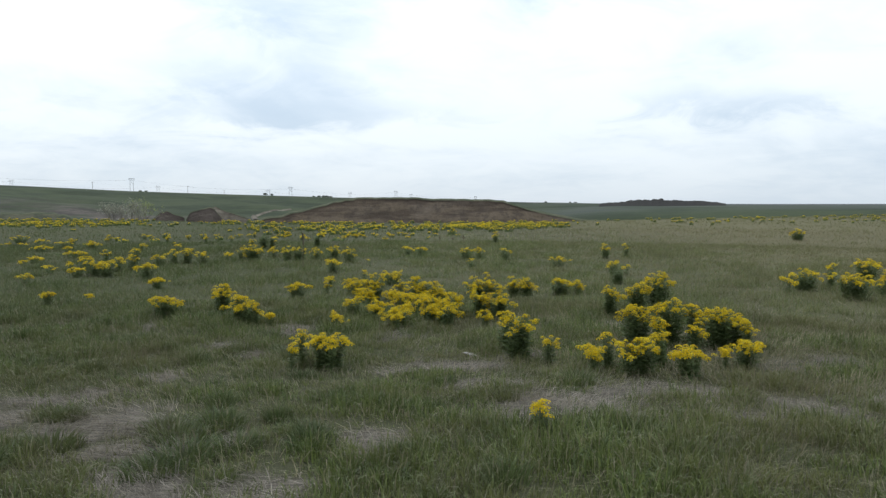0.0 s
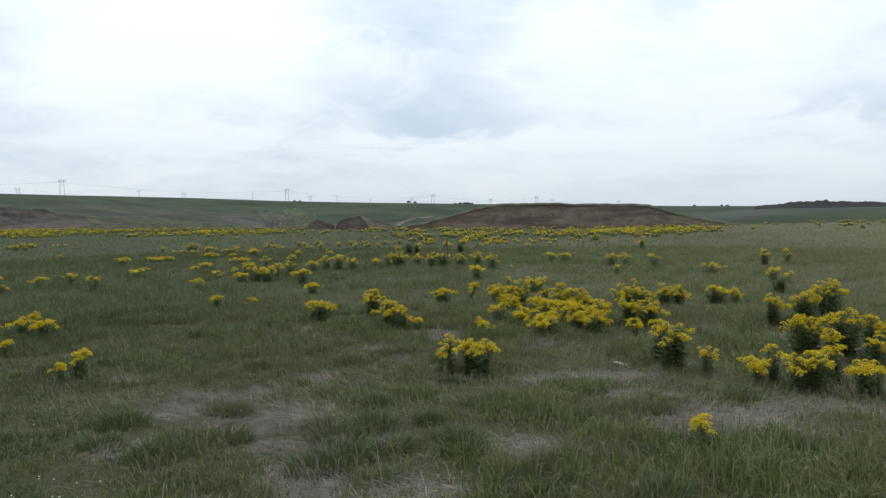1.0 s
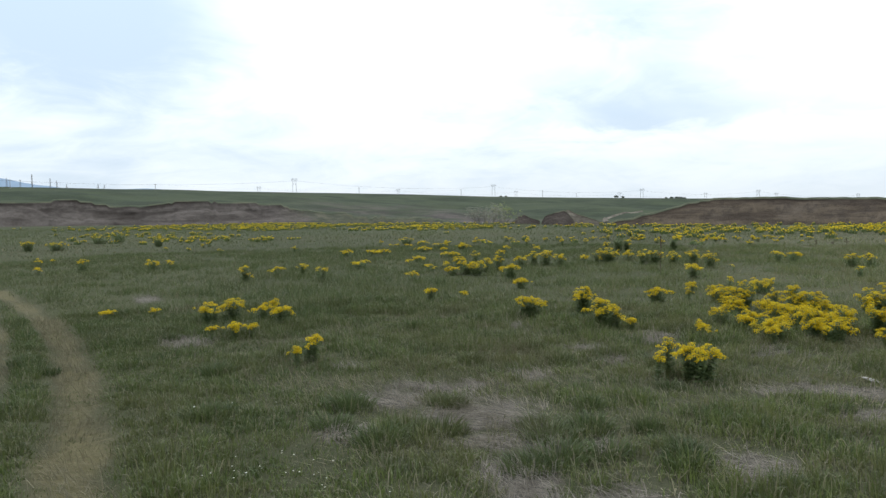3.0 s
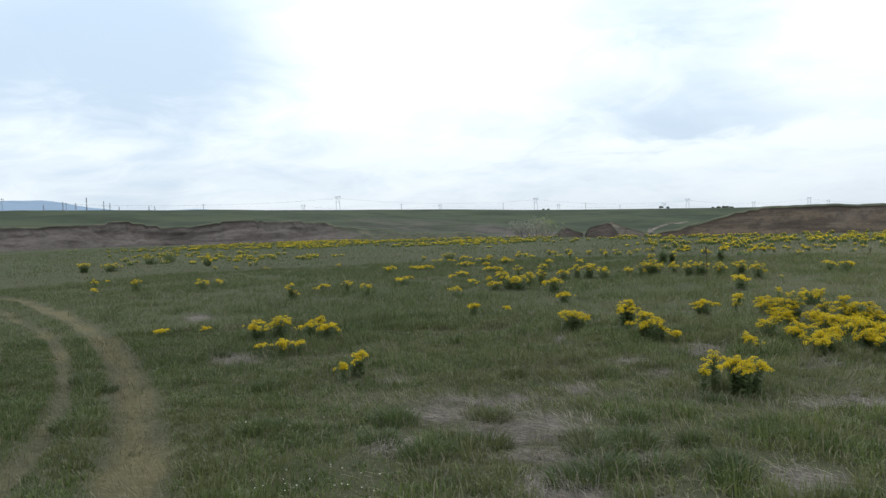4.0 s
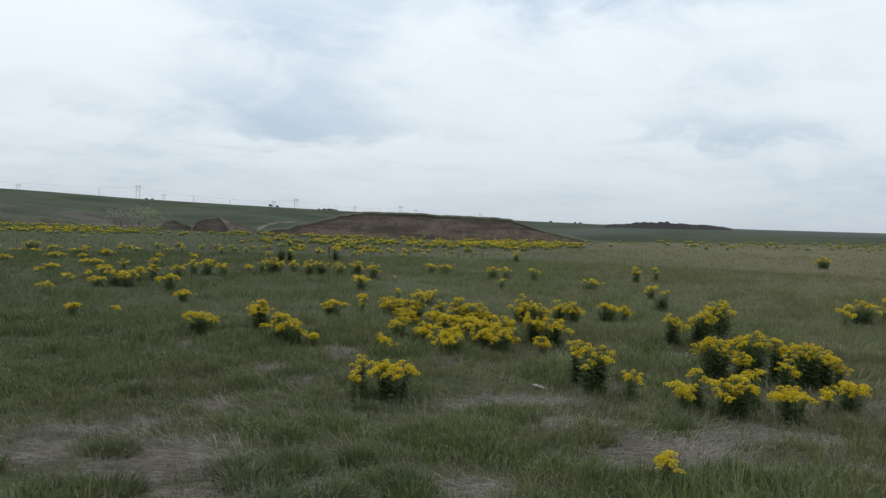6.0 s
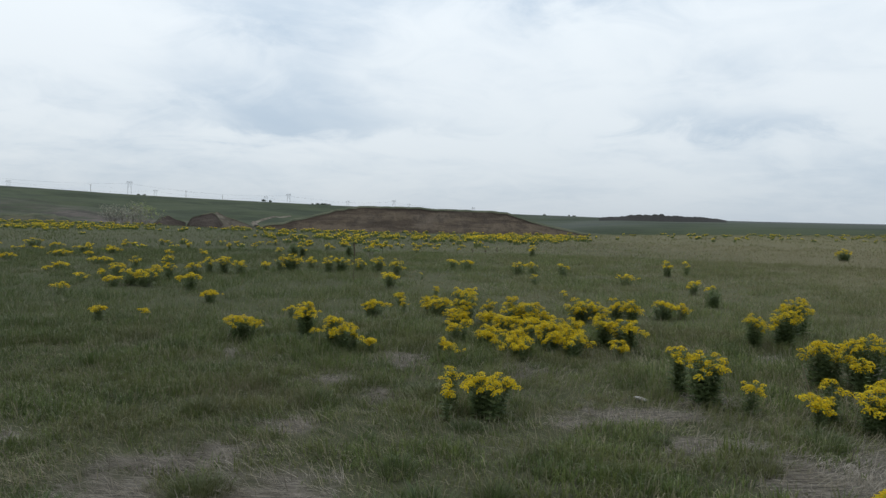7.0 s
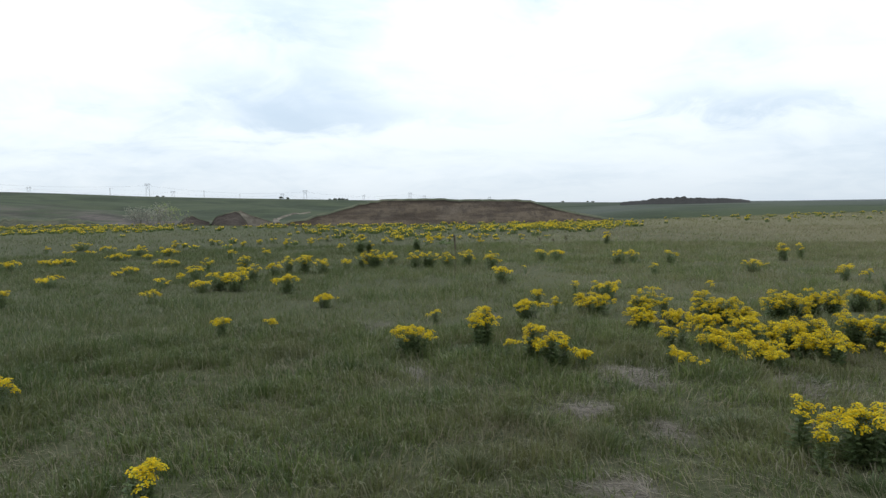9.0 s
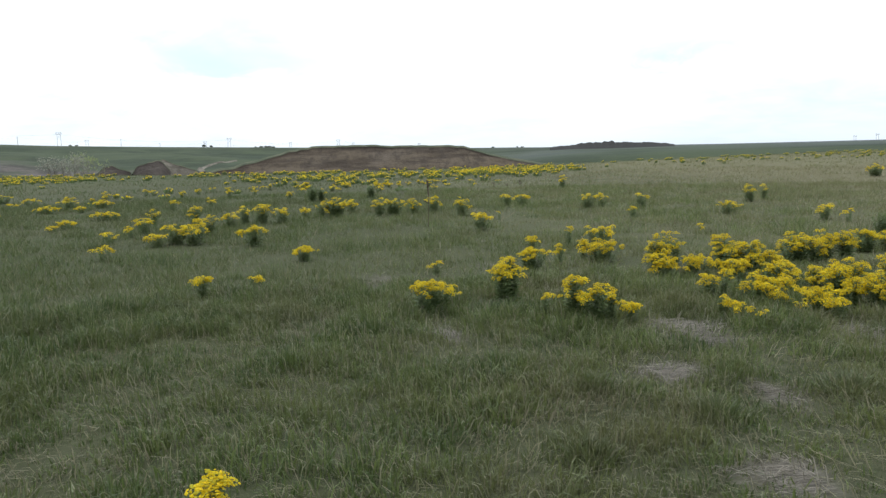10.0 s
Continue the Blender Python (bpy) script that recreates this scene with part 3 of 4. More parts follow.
bluff("bluff_low", crest_of([(-21.9, -1.25), (-21.6, -1.03), (-21.3, -0.7), (-20.75, -0.55), (-20.2, -0.68), (-19.5, -1.02)], 166), 3.0, -6.0, MAT["mound"],
      "low eroded earth knoll with dark top", rough=0.5, seed=4, step=0.25, dark=0.88, ledge=0.0, grain=2.5, broken=0.5, ragged=1.6)


def make_spoil():
    s = np.linspace(0, 1, 170)
    az = 12.3 + s * 9.2
    r = 352 + 6 * np.sin(s * 9)
    top = np.interp(az, (12.3, 13, 13.8, 14.5, 15.6, 16.1, 16.6, 16.9, 17.4, 18.3, 19.6, 21, 21.5), (0.3, 0.7, 0.8, 1.5, 1.7, 1.6, 1.9, 1.8, 1.5, 1.4, 1.2, 0.6, 0.2))
    top = top * (1.05 + 0.6 * fbm(s * 170, s * 0, 5, 8, 3))
    base = height(r * np.sin(np.radians(az)), r * np.cos(np.radians(az)))
    level = EYE + r * np.tan(np.radians(0.03))
    rows = []
    for w, h in ((-9, -0.3), (-5, 0.25), (-2.6, 0.7), (-0.8, 0.97), (0.8, 0.97), (3, 0.7), (6, 0.2), (10, -0.4)):
        d = r + w
        jag = (fbm(s * 170, s * 0 + w, 3, 19, 3) - 0.5) * 0.5 * max(h, 0)
        z = np.where(h > 0, level - 0.3 + top * h + jag, base + h)
        rows.append(np.stack([d * np.sin(np.radians(az)), d * np.cos(np.radians(az)), z], 1))
    me = mesh_of("spoil_bank", np.stack(rows).reshape(-1, 3), grid_faces(len(rows), len(s)), MAT["spoil"], True)
    tagged(new("spoil_bank", me), "long dark heap of dug earth on the skyline", "earth heap")


make_spoil()


def make_mountains():
    az = np.linspace(-75, -42, 140)
    r = 4200.0
    crest = 1.9 + 0.75 * smooth(-53, -60, az) + 0.12 * smooth(-44, -52, az) + (fbm(az * 10, az * 0, 40, 61, 4) - 0.5) * 0.35
    crest = crest - 0.5 * smooth(-50, -43, az)
    rows = [np.stack([d * np.sin(np.radians(az)), d * np.cos(np.radians(az)), d * np.tan(np.radians(crest * k))], 1) for d, k in ((r, 0.3), (r + 60, 1.0), (r + 400, 0.3))]
    me = mesh_of("backdrop_mountain", np.stack(rows).reshape(-1, 3), grid_faces(3, len(az)), MAT["mountain"], False)
    tagged(new("backdrop_mountain", me), "pale blue hazy mountain range far away", "mountain", kind="structure")


make_mountains()


def dirt_path():
    """A pale foot track that climbs the slope across the valley."""
    k = np.linspace(0, 1, 40)
    az = -14.4 + 2.6 * k - 1.1 * np.sin(k * math.pi)
    r = 214 + 100 * k
    half = 0.9 * (1.1 - 0.6 * k) + 0.4 * fbm(k * 40, k * 0, 4, 88, 2)
    rows = []
    for side in (-1, -0.4, 0.4, 1):
        a = az + side * np.degrees(half / r)
        x, y = r * np.sin(np.radians(a)), r * np.cos(np.radians(a))
        rows.append(np.stack([x, y, height(x, y) + (0.45 if abs(side) < 0.9 else -0.3)], 1))
    me = mesh_of("path", np.stack(rows).reshape(-1, 3), grid_faces(4, len(k))[:, ::-1], MAT["sandy"], False)
    give(me, "sod", np.zeros((4, len(k))))
    give(me, "lip", np.zeros((4, len(k))))
    tagged(new("path", me), "pale dirt track climbing the green slope", "path", kind="structure")


dirt_path()


# ---- grass ----
rng = np.random.default_rng(7)


def blade_mesh(name, x, y, z, length, width, lean_dir, lean, mat, bent):
    """Blades of grass: a bent strip each (bent) or one slim triangle."""
    n = len(x)
    face = rng.uniform(0, math.tau, n)
    sx, sy = np.cos(face) * width * 0.5, np.sin(face) * width * 0.5
    lx, ly = np.cos(lean_dir), np.sin(lean_dir)
    if bent:
        h1, o1 = length * 0.6 * np.cos(lean * 0.5), length * 0.6 * np.sin(lean * 0.5)
        h2, o2 = h1 + length * 0.4 * np.cos(np.minimum(lean * 1.6, lean * 0.5 + 0.9)), o1 + length * 0.4 * np.sin(np.minimum(lean * 1.6, lean * 0.5 + 0.9))
        v = np.stack([np.stack([x - sx, y - sy, z], 1), np.stack([x + sx, y + sy, z], 1),
                      np.stack([x + sx * 0.8 + lx * o1, y + sy * 0.8 + ly * o1, z + h1], 1), np.stack([x - sx * 0.8 + lx * o1, y - sy * 0.8 + ly * o1, z + h1], 1),
                      np.stack([x + lx * o2, y + ly * o2, z + np.maximum(h2, 0.01)], 1)], 1).reshape(-1, 3)
        k = np.arange(n)[:, None] * 5
        f = np.concatenate([k + np.array([[0, 1, 2]]), k + np.array([[0, 2, 3]]), k + np.array([[3, 2, 4]])], 1).reshape(-1, 3)
    else:
        h, o = length * np.cos(lean), length * np.sin(lean)
        v = np.stack([np.stack([x - sx, y - sy, z], 1), np.stack([x + sx, y + sy, z], 1), np.stack([x + lx * o, y + ly * o, z + h], 1)], 1).reshape(-1, 3)
        f = np.arange(n * 3).reshape(-1, 3)
    return mesh_of(name, v, f, mat)


def lushness(x, y):
    """How thick the turf stands, from 0 to 1."""
    v = 0.34 + 0.66 * tussock(x, y)
    v = v * (1 - 0.32 * smooth(-1, 2.5, x) * smooth(14, 9, y))
    v = np.maximum(v, smooth(2.2, 0.8, rut_distance(x, y)))
    v = v * (1 - 0.92 * matted(x, y))
    return v * (0.34 + 0.66 * smooth(0.04, 0.40, rut_distance(x, y) + (fbm(x, y, 0.4, 15, 4) - 0.5) * 0.5))


def in_sight(x, y, near, far):
    r, az = np.hypot(x + 2, y - 1), np.degrees(np.arctan2(x + 2, y + 1.5))
    return (r > near) & (r < far) & (az > -66) & (az < 42)


def round_about(x, y):
    """The turf beside and behind the walk, which the denser sheets leave out."""
    r = np.hypot(x + 2, y - 1)
    near = in_sight(x, y, 1.5, 11.5) & (x > -13.3) & (x < 8) & (y > 2.2) & (y < 12)
    middle = in_sight(x, y, 11.5, 31) & (x > -26) & (x < 20) & (y > 4)
    return (r < 27) & ~near & ~middle & (rng.uniform(0, 1, len(x)) < 0.22 + 0.78 * smooth(11, 5, r))


def tufts(count, near, far, box, least=0.0):
    x, y = rng.uniform(box[0], box[1], count), rng.uniform(box[2], box[3], count)
    ok = (in_sight(x, y, near, far) if near else round_about(x, y)) & (rng.uniform(0, 1, count) < np.maximum(lushness(x, y), least * (1 - 0.93 * matted(x, y)) * (0.45 + 0.55 * smooth(0.08, 0.3, rut_distance(x, y)))))
    return x[ok], y[ok]


def make_grass(name, box, count, near, far, per, spread, length, width, mat, bent, label, flat=False):
    x, y = tufts(count, near, far, box, 0.45 if flat else 0.0)
    tall = length * (0.22 + 0.5 * fbm(x, y, 1.3, 201, 3) + 0.65 * tussock(x, y)) * rng.uniform(0.75, 1.2, len(x))
    tall = tall * (0.2 + 0.6 * smooth(0.18, 0.36, rut_distance(x, y)) + 0.2 * smooth(0.5, 2.2, rut_distance(x, y)))
    tall = tall * (1 - 0.45 * matted(x, y - 0.25))
    way = rng.uniform(0, math.tau, len(x))
    i = np.repeat(np.arange(len(x)), per)
    n = len(i)
    a, d = rng.uniform(0, math.tau, n), np.sqrt(rng.uniform(0, 1, n)) * spread
    px, py = x[i] + np.cos(a) * d, y[i] + np.sin(a) * d
    bow = rng.uniform(0.3, 1.15, len(x))
    lean = np.clip(bow[i] + rng.normal(0, 0.35, n), 0.05, 1.4)
    ln = tall[i] * rng.uniform(0.6, 1.15, n)
    me = blade_mesh(name, px, py, height(px, py) - 0.008, ln, width * rng.uniform(0.6, 1.3, n), np.where(rng.uniform(0, 1, n) < 0.55, way[i] + rng.normal(0, 0.6, n), a), lean, mat, bent)
    tagged(new(name, me), label, "grass", kind="stuff")


GRASS = "short green steppe grass in uneven tufts"
make_grass("grass_near", (-13.3, 8, 2.2, 12), 52500, 1.5, 11.5, 11, 0.07, 0.165, 0.0068, MAT["grass"], True, GRASS)
make_grass("grass_low", (-13.3, 8, 2.2, 12), 112000, 1.5, 11.5, 10, 0.09, 0.085, 0.0055, MAT["grass"], False, "fine low grass between the taller tufts", True)
make_grass("grass_middle", (-26, 20, 4, 32), 98000, 11.5, 31, 10, 0.15, 0.17, 0.009, MAT["grass"], False, GRASS)
make_grass("grass_far", (-100, 70, 15, 120), 64000, 25, 120, 6, 0.4, 0.17, 0.03, MAT["grass"], False, GRASS)
make_grass("grass_beside", (-10, 7, -6, 5), 21000, 0, 27, 9, 0.08, 0.13, 0.011, MAT["grass"], False, GRASS)
make_grass("grass_around", (-29, 25, -26, 28), 52000, 0, 27, 7, 0.14, 0.15, 0.015, MAT["grass"], False, GRASS)


def make_straw(name, box, count, near, far, length, width, bent):
    x, y = rng.uniform(box[0], box[1], count), rng.uniform(box[2], box[3], count)
    flat = matted(x, y)
    dry = np.maximum(flat * 0.8, (0.05 + 0.5 * dryness(x, y)) * (0.15 + 0.85 * smooth(0.7, 2.4, rut_distance(x, y)))) * (0.75 + 0.25 * smooth(0.15, 0.45, rut_distance(x, y)))
    dry = np.maximum(dry, 0.36 * smooth(0.25, 0.13, rut_distance(x, y)))
    ok = (in_sight(x, y, near, far) if near else round_about(x, y)) & (rng.uniform(0, 1, count) < dry)
    x, y, flat = x[ok], y[ok], flat[ok]
    n = len(x)
    lean = np.where(rng.uniform(0, 1, n) < 0.62 + 0.33 * flat, rng.uniform(2.3, 2.9, n) if bent else rng.uniform(1.2, 1.5, n), rng.uniform(0.3, 1.5, n))
    way = fbm(x, y, 1.2, 77, 2) * 9 + rng.normal(0, 0.6, n)
    z = height(x, y) + rng.uniform(-0.005, 0.02, n)
    ln, w = length * rng.uniform(0.5, 1.2, n), width * rng.uniform(0.6, 1.2, n)
    for kind, pick, mat, label in (("dry_grass", flat < 0.45, MAT["straw"], "dry pale straw standing between the green tufts"),
                                   ("matted_grass", flat >= 0.45, MAT["matted"], "matted grey straw lying flat in bare patches")):
        title = name.replace("dry_grass", kind)
        me = blade_mesh(title, x[pick], y[pick], z[pick], ln[pick], w[pick], way[pick], lean[pick], mat, bent)
        tagged(new(title, me), label, "dry grass", kind="stuff")


make_straw("dry_grass_near", (-13.3, 8, 2.2, 12), 480000, 1.5, 11.5, 0.15, 0.0050, True)
make_straw("dry_grass_far", (-40, 30, 4, 50), 610000, 11.5, 50, 0.17, 0.012, False)
make_straw("dry_grass_around", (-29, 25, -26, 28), 400000, 0, 27, 0.16, 0.008, False)


# ---- spurge plants ----
def stem_mesh(seed, leaves):
    """A leafy spurge stem, one metre tall, to be scaled."""
    r = random.Random(seed)
    bm = bmesh.new()
    top = Vector((r.uniform(-0.05, 0.05), r.uniform(-0.05, 0.05), 1))
    rod(bm, (0, 0, 0), top * 0.5 + Vector((r.uniform(-0.03, 0.03), 0, 0)), 0.012, 0.010, 4)
    rod(bm, top * 0.5, top, 0.010, 0.007, 4)
    for k in range(leaves):
        f = 0.06 + 0.9 * k / leaves
        a, droop = k * 2.4 + r.uniform(-0.4, 0.4), r.uniform(0.1, 0.75)
        ln, w = r.uniform(0.13, 0.22) * (1.65 - 0.95 * f), r.uniform(0.030, 0.048)
        p = top * f
        d, side = Vector((math.cos(a), math.sin(a), droop)).normalized(), Vector((-math.sin(a), math.cos(a), 0))
        mid, tip = p + d * ln * 0.55, p + d * ln + Vector((0, 0, -0.03))
        v = [bm.verts.new(q) for q in (p, mid + side * w, tip, mid - side * w)]
        bm.faces.new((v[0], v[1], v[2]))
        bm.faces.new((v[0], v[2], v[3]))
    return bm_mesh("stem", bm, MAT["leaf"])


def head_mesh(seed, florets):
    """A domed yellow umbel, one metre across, to be scaled: a close bunch of small florets."""
    r = random.Random(seed)
    bm = bmesh.new()
    lump = r.uniform(0, 6.28)
    for j in range(florets):
        f, a = math.sqrt((j + 0.3) / florets), j * 2.39996 + r.uniform(-0.3, 0.3)
        rad = 0.50 * f * (1 + 0.18 * math.sin(3 * a + lump))
        c = Vector((rad * math.cos(a), rad * math.sin(a), 0.30 - 0.42 * f * f + r.uniform(-0.07, 0.07)))
        up = Vector((1.0 * f * math.cos(a) + r.uniform(-0.3, 0.3), 1.0 * f * math.sin(a) + r.uniform(-0.3, 0.3), 1)).normalized()
        q, s = up.to_track_quat("Z", "Y"), r.uniform(0.075, 0.125)
        mid = bm.verts.new(c + up * s * 0.4)
        ring = [bm.verts.new(c + q @ Vector((s * math.cos(t * math.tau / 4 + a), s * math.sin(t * math.tau / 4 + a), -s * r.uniform(0, 0.4)))) for t in range(4)]
        for t in range(4):
            bm.faces.new((mid, ring[t], ring[(t + 1) % 4]))
    return bm_mesh("flower_head", bm, MAT["flower"])


STEMS = [stem_mesh(k, 38) for k in range(4)]
HEADS = [head_mesh(40 + k, 32) for k in range(6)]


def spurge(x, y, wide, tall, label, bloom=1.0, stems=None, low=0.84):
    """A spurge plant: leafy stems that fan out of one base; a blooming stem carries one head on top and one or two beside it, down to low of its height."""
    z = float(height(x, y))
    plant = tagged(new("spurge_plant"), label, "wildflower", "spurge plants in the meadow")
    plant.matrix_world = pose(x, y, z, 0, 0, random.uniform(0, 360))
    close = math.hypot(x + 2, y - 1) < 13.5
    count = stems or int(min(22, max(2, (2 + 62 * wide * wide + 20 * wide) * (1.0 if close else 0.55))))
    lump = random.uniform(0, 6.28)
    for k in range(count):
        f = math.sqrt((k + 0.5) / count)
        a = k * 2.39996 + random.uniform(-0.35, 0.35)
        reach = 0.45 * wide * f * (1 + 0.22 * math.sin(a * 2 + lump) + random.uniform(-0.14, 0.14))
        h = tall * (1.0 - 0.22 * f * f + 0.08 * math.sin(a + lump * 2) * f) * random.uniform(low, 1.02)
        foot = Vector((reach * 0.4 * math.cos(a), reach * 0.4 * math.sin(a), -0.01))
        top = Vector((reach * math.cos(a), reach * math.sin(a), h))
        turn = (top - foot).to_track_quat("Z", "Y")
        ln = (top - foot).length
        fat = min(ln, 0.42) * random.uniform(0.8, 1.15)
        stem = part("stem", random.choice(STEMS), plant, Matrix.LocRotScale(foot, turn, (fat, fat, ln)))
        if random.random() > bloom:
            continue
        for j in range(3 if close else 1 + k % 2):
            size = random.uniform(0.05, 0.095) * (1.0 if close else 1.55)
            off = Vector((0, 0, 0.0)) if j == 0 else Vector((random.gauss(0, 0.042), random.gauss(0, 0.042), -random.uniform(0.0, 0.22 * tall * (1.4 - low))))
            tilt = Euler((random.uniform(-0.3, 0.3) - 0.5 * f * math.sin(a), random.uniform(-0.3, 0.3) + 0.5 * f * math.cos(a), random.uniform(0, 6)))
            head = new("flower_head", random.choice(HEADS))
            head.parent, head.matrix_parent_inverse = stem, stem.matrix_basis.inverted()
            head.matrix_basis = Matrix.LocRotScale(top + off, tilt, (size, size, size * random.uniform(0.6, 0.9) * (1.0 if close else 0.75)))
    return plant


FULL = "yellow flowering spurge bush with dark leafy stems"
SMALL = "small yellow flowering spurge in short grass"
# x, y, width, height of the plants that stand out
CLUMP = ((-1.01, 14.70, 0.53, 0.30), (-1.50, 13.00, 0.50, 0.26), (-1.12, 11.95, 0.34, 0.47), (-1.24, 11.60, 0.37, 0.25), (-0.78, 11.68, 0.36, 0.22), (-0.71, 12.50, 0.13, 0.33), (-0.41, 11.80, 0.38, 0.45), (-0.21, 11.70, 0.38, 0.38), (-0.03, 11.60, 0.29, 0.29), (-0.59, 11.20, 0.29, 0.26), (-0.91, 10.10, 0.28, 0.27), (-0.81, 9.90, 0.12, 0.15), (-0.60, 9.72, 0.31, 0.22), (-0.30, 10.80, 0.37, 0.28), (-0.52, 10.40, 0.25, 0.20), (-0.19, 10.40, 0.25, 0.29), (-0.16, 10.10, 0.28, 0.33), (0.15, 10.40, 0.33, 0.34))
CROWD = ((0.05, 9.73, 0.38, 0.31), (0.54, 10.24, 0.28, 0.43), (0.80, 10.16, 0.35, 0.38), (0.57, 9.60, 0.14, 0.21), (0.61, 12.10, 0.44, 0.42), (0.88, 12.10, 0.24, 0.33), (1.25, 12.50, 0.27, 0.36), (1.46, 12.40, 0.28, 0.39), (2.47, 13.05, 0.18, 0.25), (-0.15, 9.90, 0.21, 0.25))
SPARSE = ((2.14, 13.00, 0.42, 0.28), (-1.48, 9.65, 0.08, 0.19), (-1.41, 9.60, 0.08, 0.14), (-1.32, 9.50, 0.06, 0.13), (-1.30, 10.30, 0.21, 0.24), (-1.19, 10.20, 0.09, 0.29), (-1.56, 14.50, 0.13, 0.31), (-1.69, 13.20, 0.08, 0.25), (-0.58, 9.40, 0.09, 0.19), (-2.06, 13.00, 0.10, 0.23), (-2.47, 9.60, 0.08, 0.25), (-2.98, 9.80, 0.09, 0.22), (-3.74, 12.30, 0.11, 0.17))
GROUP = ((-3.92, 10.25, 0.39, 0.29), (-3.19, 10.52, 0.34, 0.41), (-2.75, 9.75, 0.20, 0.38), (-2.59, 9.62, 0.27, 0.31), (-2.29, 9.61, 0.15, 0.15), (-2.53, 12.60, 0.37, 0.26), (-2.19, 14.16, 0.18, 0.21), (-2.56, 17.04, 0.41, 0.32), (-5.75, 11.80, 0.06, 0.15), (-6.28, 11.50, 0.16, 0.23), (-5.47, 13.90, 0.30, 0.18), (-6.51, 15.97, 0.44, 0.31), (-8.52, 14.76, 0.29, 0.19))
MIDDLE = ((-2.58, 20.10, 0.36, 0.39), (-4.43, 20.80, 0.37, 0.39), (-4.11, 20.80, 0.46, 0.42), (-3.63, 21.00, 0.38, 0.36), (-3.14, 21.20, 0.41, 0.41), (-5.80, 21.00, 0.32, 0.37), (-5.48, 21.00, 0.61, 0.43), (-5.14, 22.10, 0.37, 0.29), (-6.17, 21.00, 0.32, 0.26), (-7.05, 19.95, 0.44, 0.45), (-7.40, 20.00, 0.36, 0.39), (-7.61, 19.50, 0.35, 0.30), (-6.58, 19.90, 0.38, 0.34), (-7.92, 16.50, 0.44, 0.37), (-7.57, 16.35, 0.45, 0.37), (-7.82, 17.50, 0.26, 0.38), (-7.70, 18.00, 0.34, 0.37), (-8.48, 20.00, 0.38, 0.42), (-8.16, 16.20, 0.39, 0.20), (-9.10, 18.50, 0.40, 0.29), (-9.51, 20.50, 0.28, 0.34))
FAR_WEST = ((-9.13, 17.80, 0.21, 0.19), (-9.20, 17.00, 0.32, 0.17), (-11.16, 19.87, 0.43, 0.17), (-11.28, 19.50, 0.34, 0.10), (-13.85, 25.00, 0.66, 0.20), (-14.78, 23.00, 0.64, 0.16), (-14.34, 23.00, 0.48, 0.18), (-18.06, 31.00, 0.71, 0.30), (-16.69, 30.00, 0.34, 0.20), (-14.06, 27.00, 0.53, 0.32), (-13.02, 27.00, 0.57, 0.23), (-11.07, 22.00, 0.67, 0.19), (-12.89, 25.00, 0.39, 0.19), (-11.59, 17.30, 0.53, 0.24), (-10.37, 25.00, 0.28, 0.28), (-9.51, 26.00, 0.26, 0.23))
FAR_EAST = ((-1.08, 22.90, 0.38, 0.29), (-0.66, 22.90, 0.48, 0.29), (0.72, 21.40, 0.45, 0.35), (1.15, 21.60, 0.30, 0.34), (0.75, 18.20, 0.32, 0.27), (1.82, 20.65, 0.37, 0.36), (3.04, 18.74, 0.41, 0.29), (4.84, 21.30, 0.36, 0.42), (5.62, 22.00, 0.25, 0.43), (3.97, 16.80, 0.34, 0.33), (4.19, 16.40, 0.20, 0.23), (2.23, 30.00, 0.35, 0.48), (-1.89, 19.00, 0.13, 0.19), (0.97, 15.50, 0.10, 0.16))
LONE = ((-1.13, 7.10, 0.40, 0.33), (-1.41, 7.25, 0.09, 0.37), (-1.44, 6.95, 0.07, 0.26), (-5.00, 6.45, 0.10, 0.29), (-5.06, 6.40, 0.13, 0.26), (-5.02, 6.15, 0.08, 0.20))
NEAR = ((0.79, 7.56, 0.34, 0.48), (0.71, 8.00, 0.16, 0.44), (1.08, 7.30, 0.15, 0.27), (2.38, 10.22, 0.27, 0.43), (2.77, 10.23, 0.33, 0.47), (3.31, 11.07, 0.49, 0.55), (2.24, 8.31, 0.38, 0.44), (2.60, 8.31, 0.39, 0.54), (1.63, 7.09, 0.14, 0.35), (1.47, 6.94, 0.19, 0.23), (1.90, 6.80, 0.29, 0.35), (1.74, 6.75, 0.19, 0.30), (2.29, 6.70, 0.32, 0.28), (2.16, 7.20, 0.23, 0.34), (3.10, 8.10, 0.44, 0.46), (2.90, 8.30, 0.25, 0.47), (2.70, 7.70, 0.18, 0.35), (3.30, 8.10, 0.26, 0.40), (3.34, 7.90, 0.14, 0.32), (2.98, 7.05, 0.26, 0.28), (2.76, 7.00, 0.10, 0.20), (0.66, 4.82, 0.11, 0.21), (2.41, 8.00, 0.18, 0.38))
EAST = ((6.79, 13.50, 0.65, 0.40), (7.43, 13.80, 0.30, 0.44), (6.99, 12.20, 0.63, 0.45), (8.86, 15.00, 0.59, 0.46), (7.79, 12.60, 0.49, 0.41), (6.34, 13.20, 0.21, 0.30), (15.80, 32.00, 0.75, 0.50))
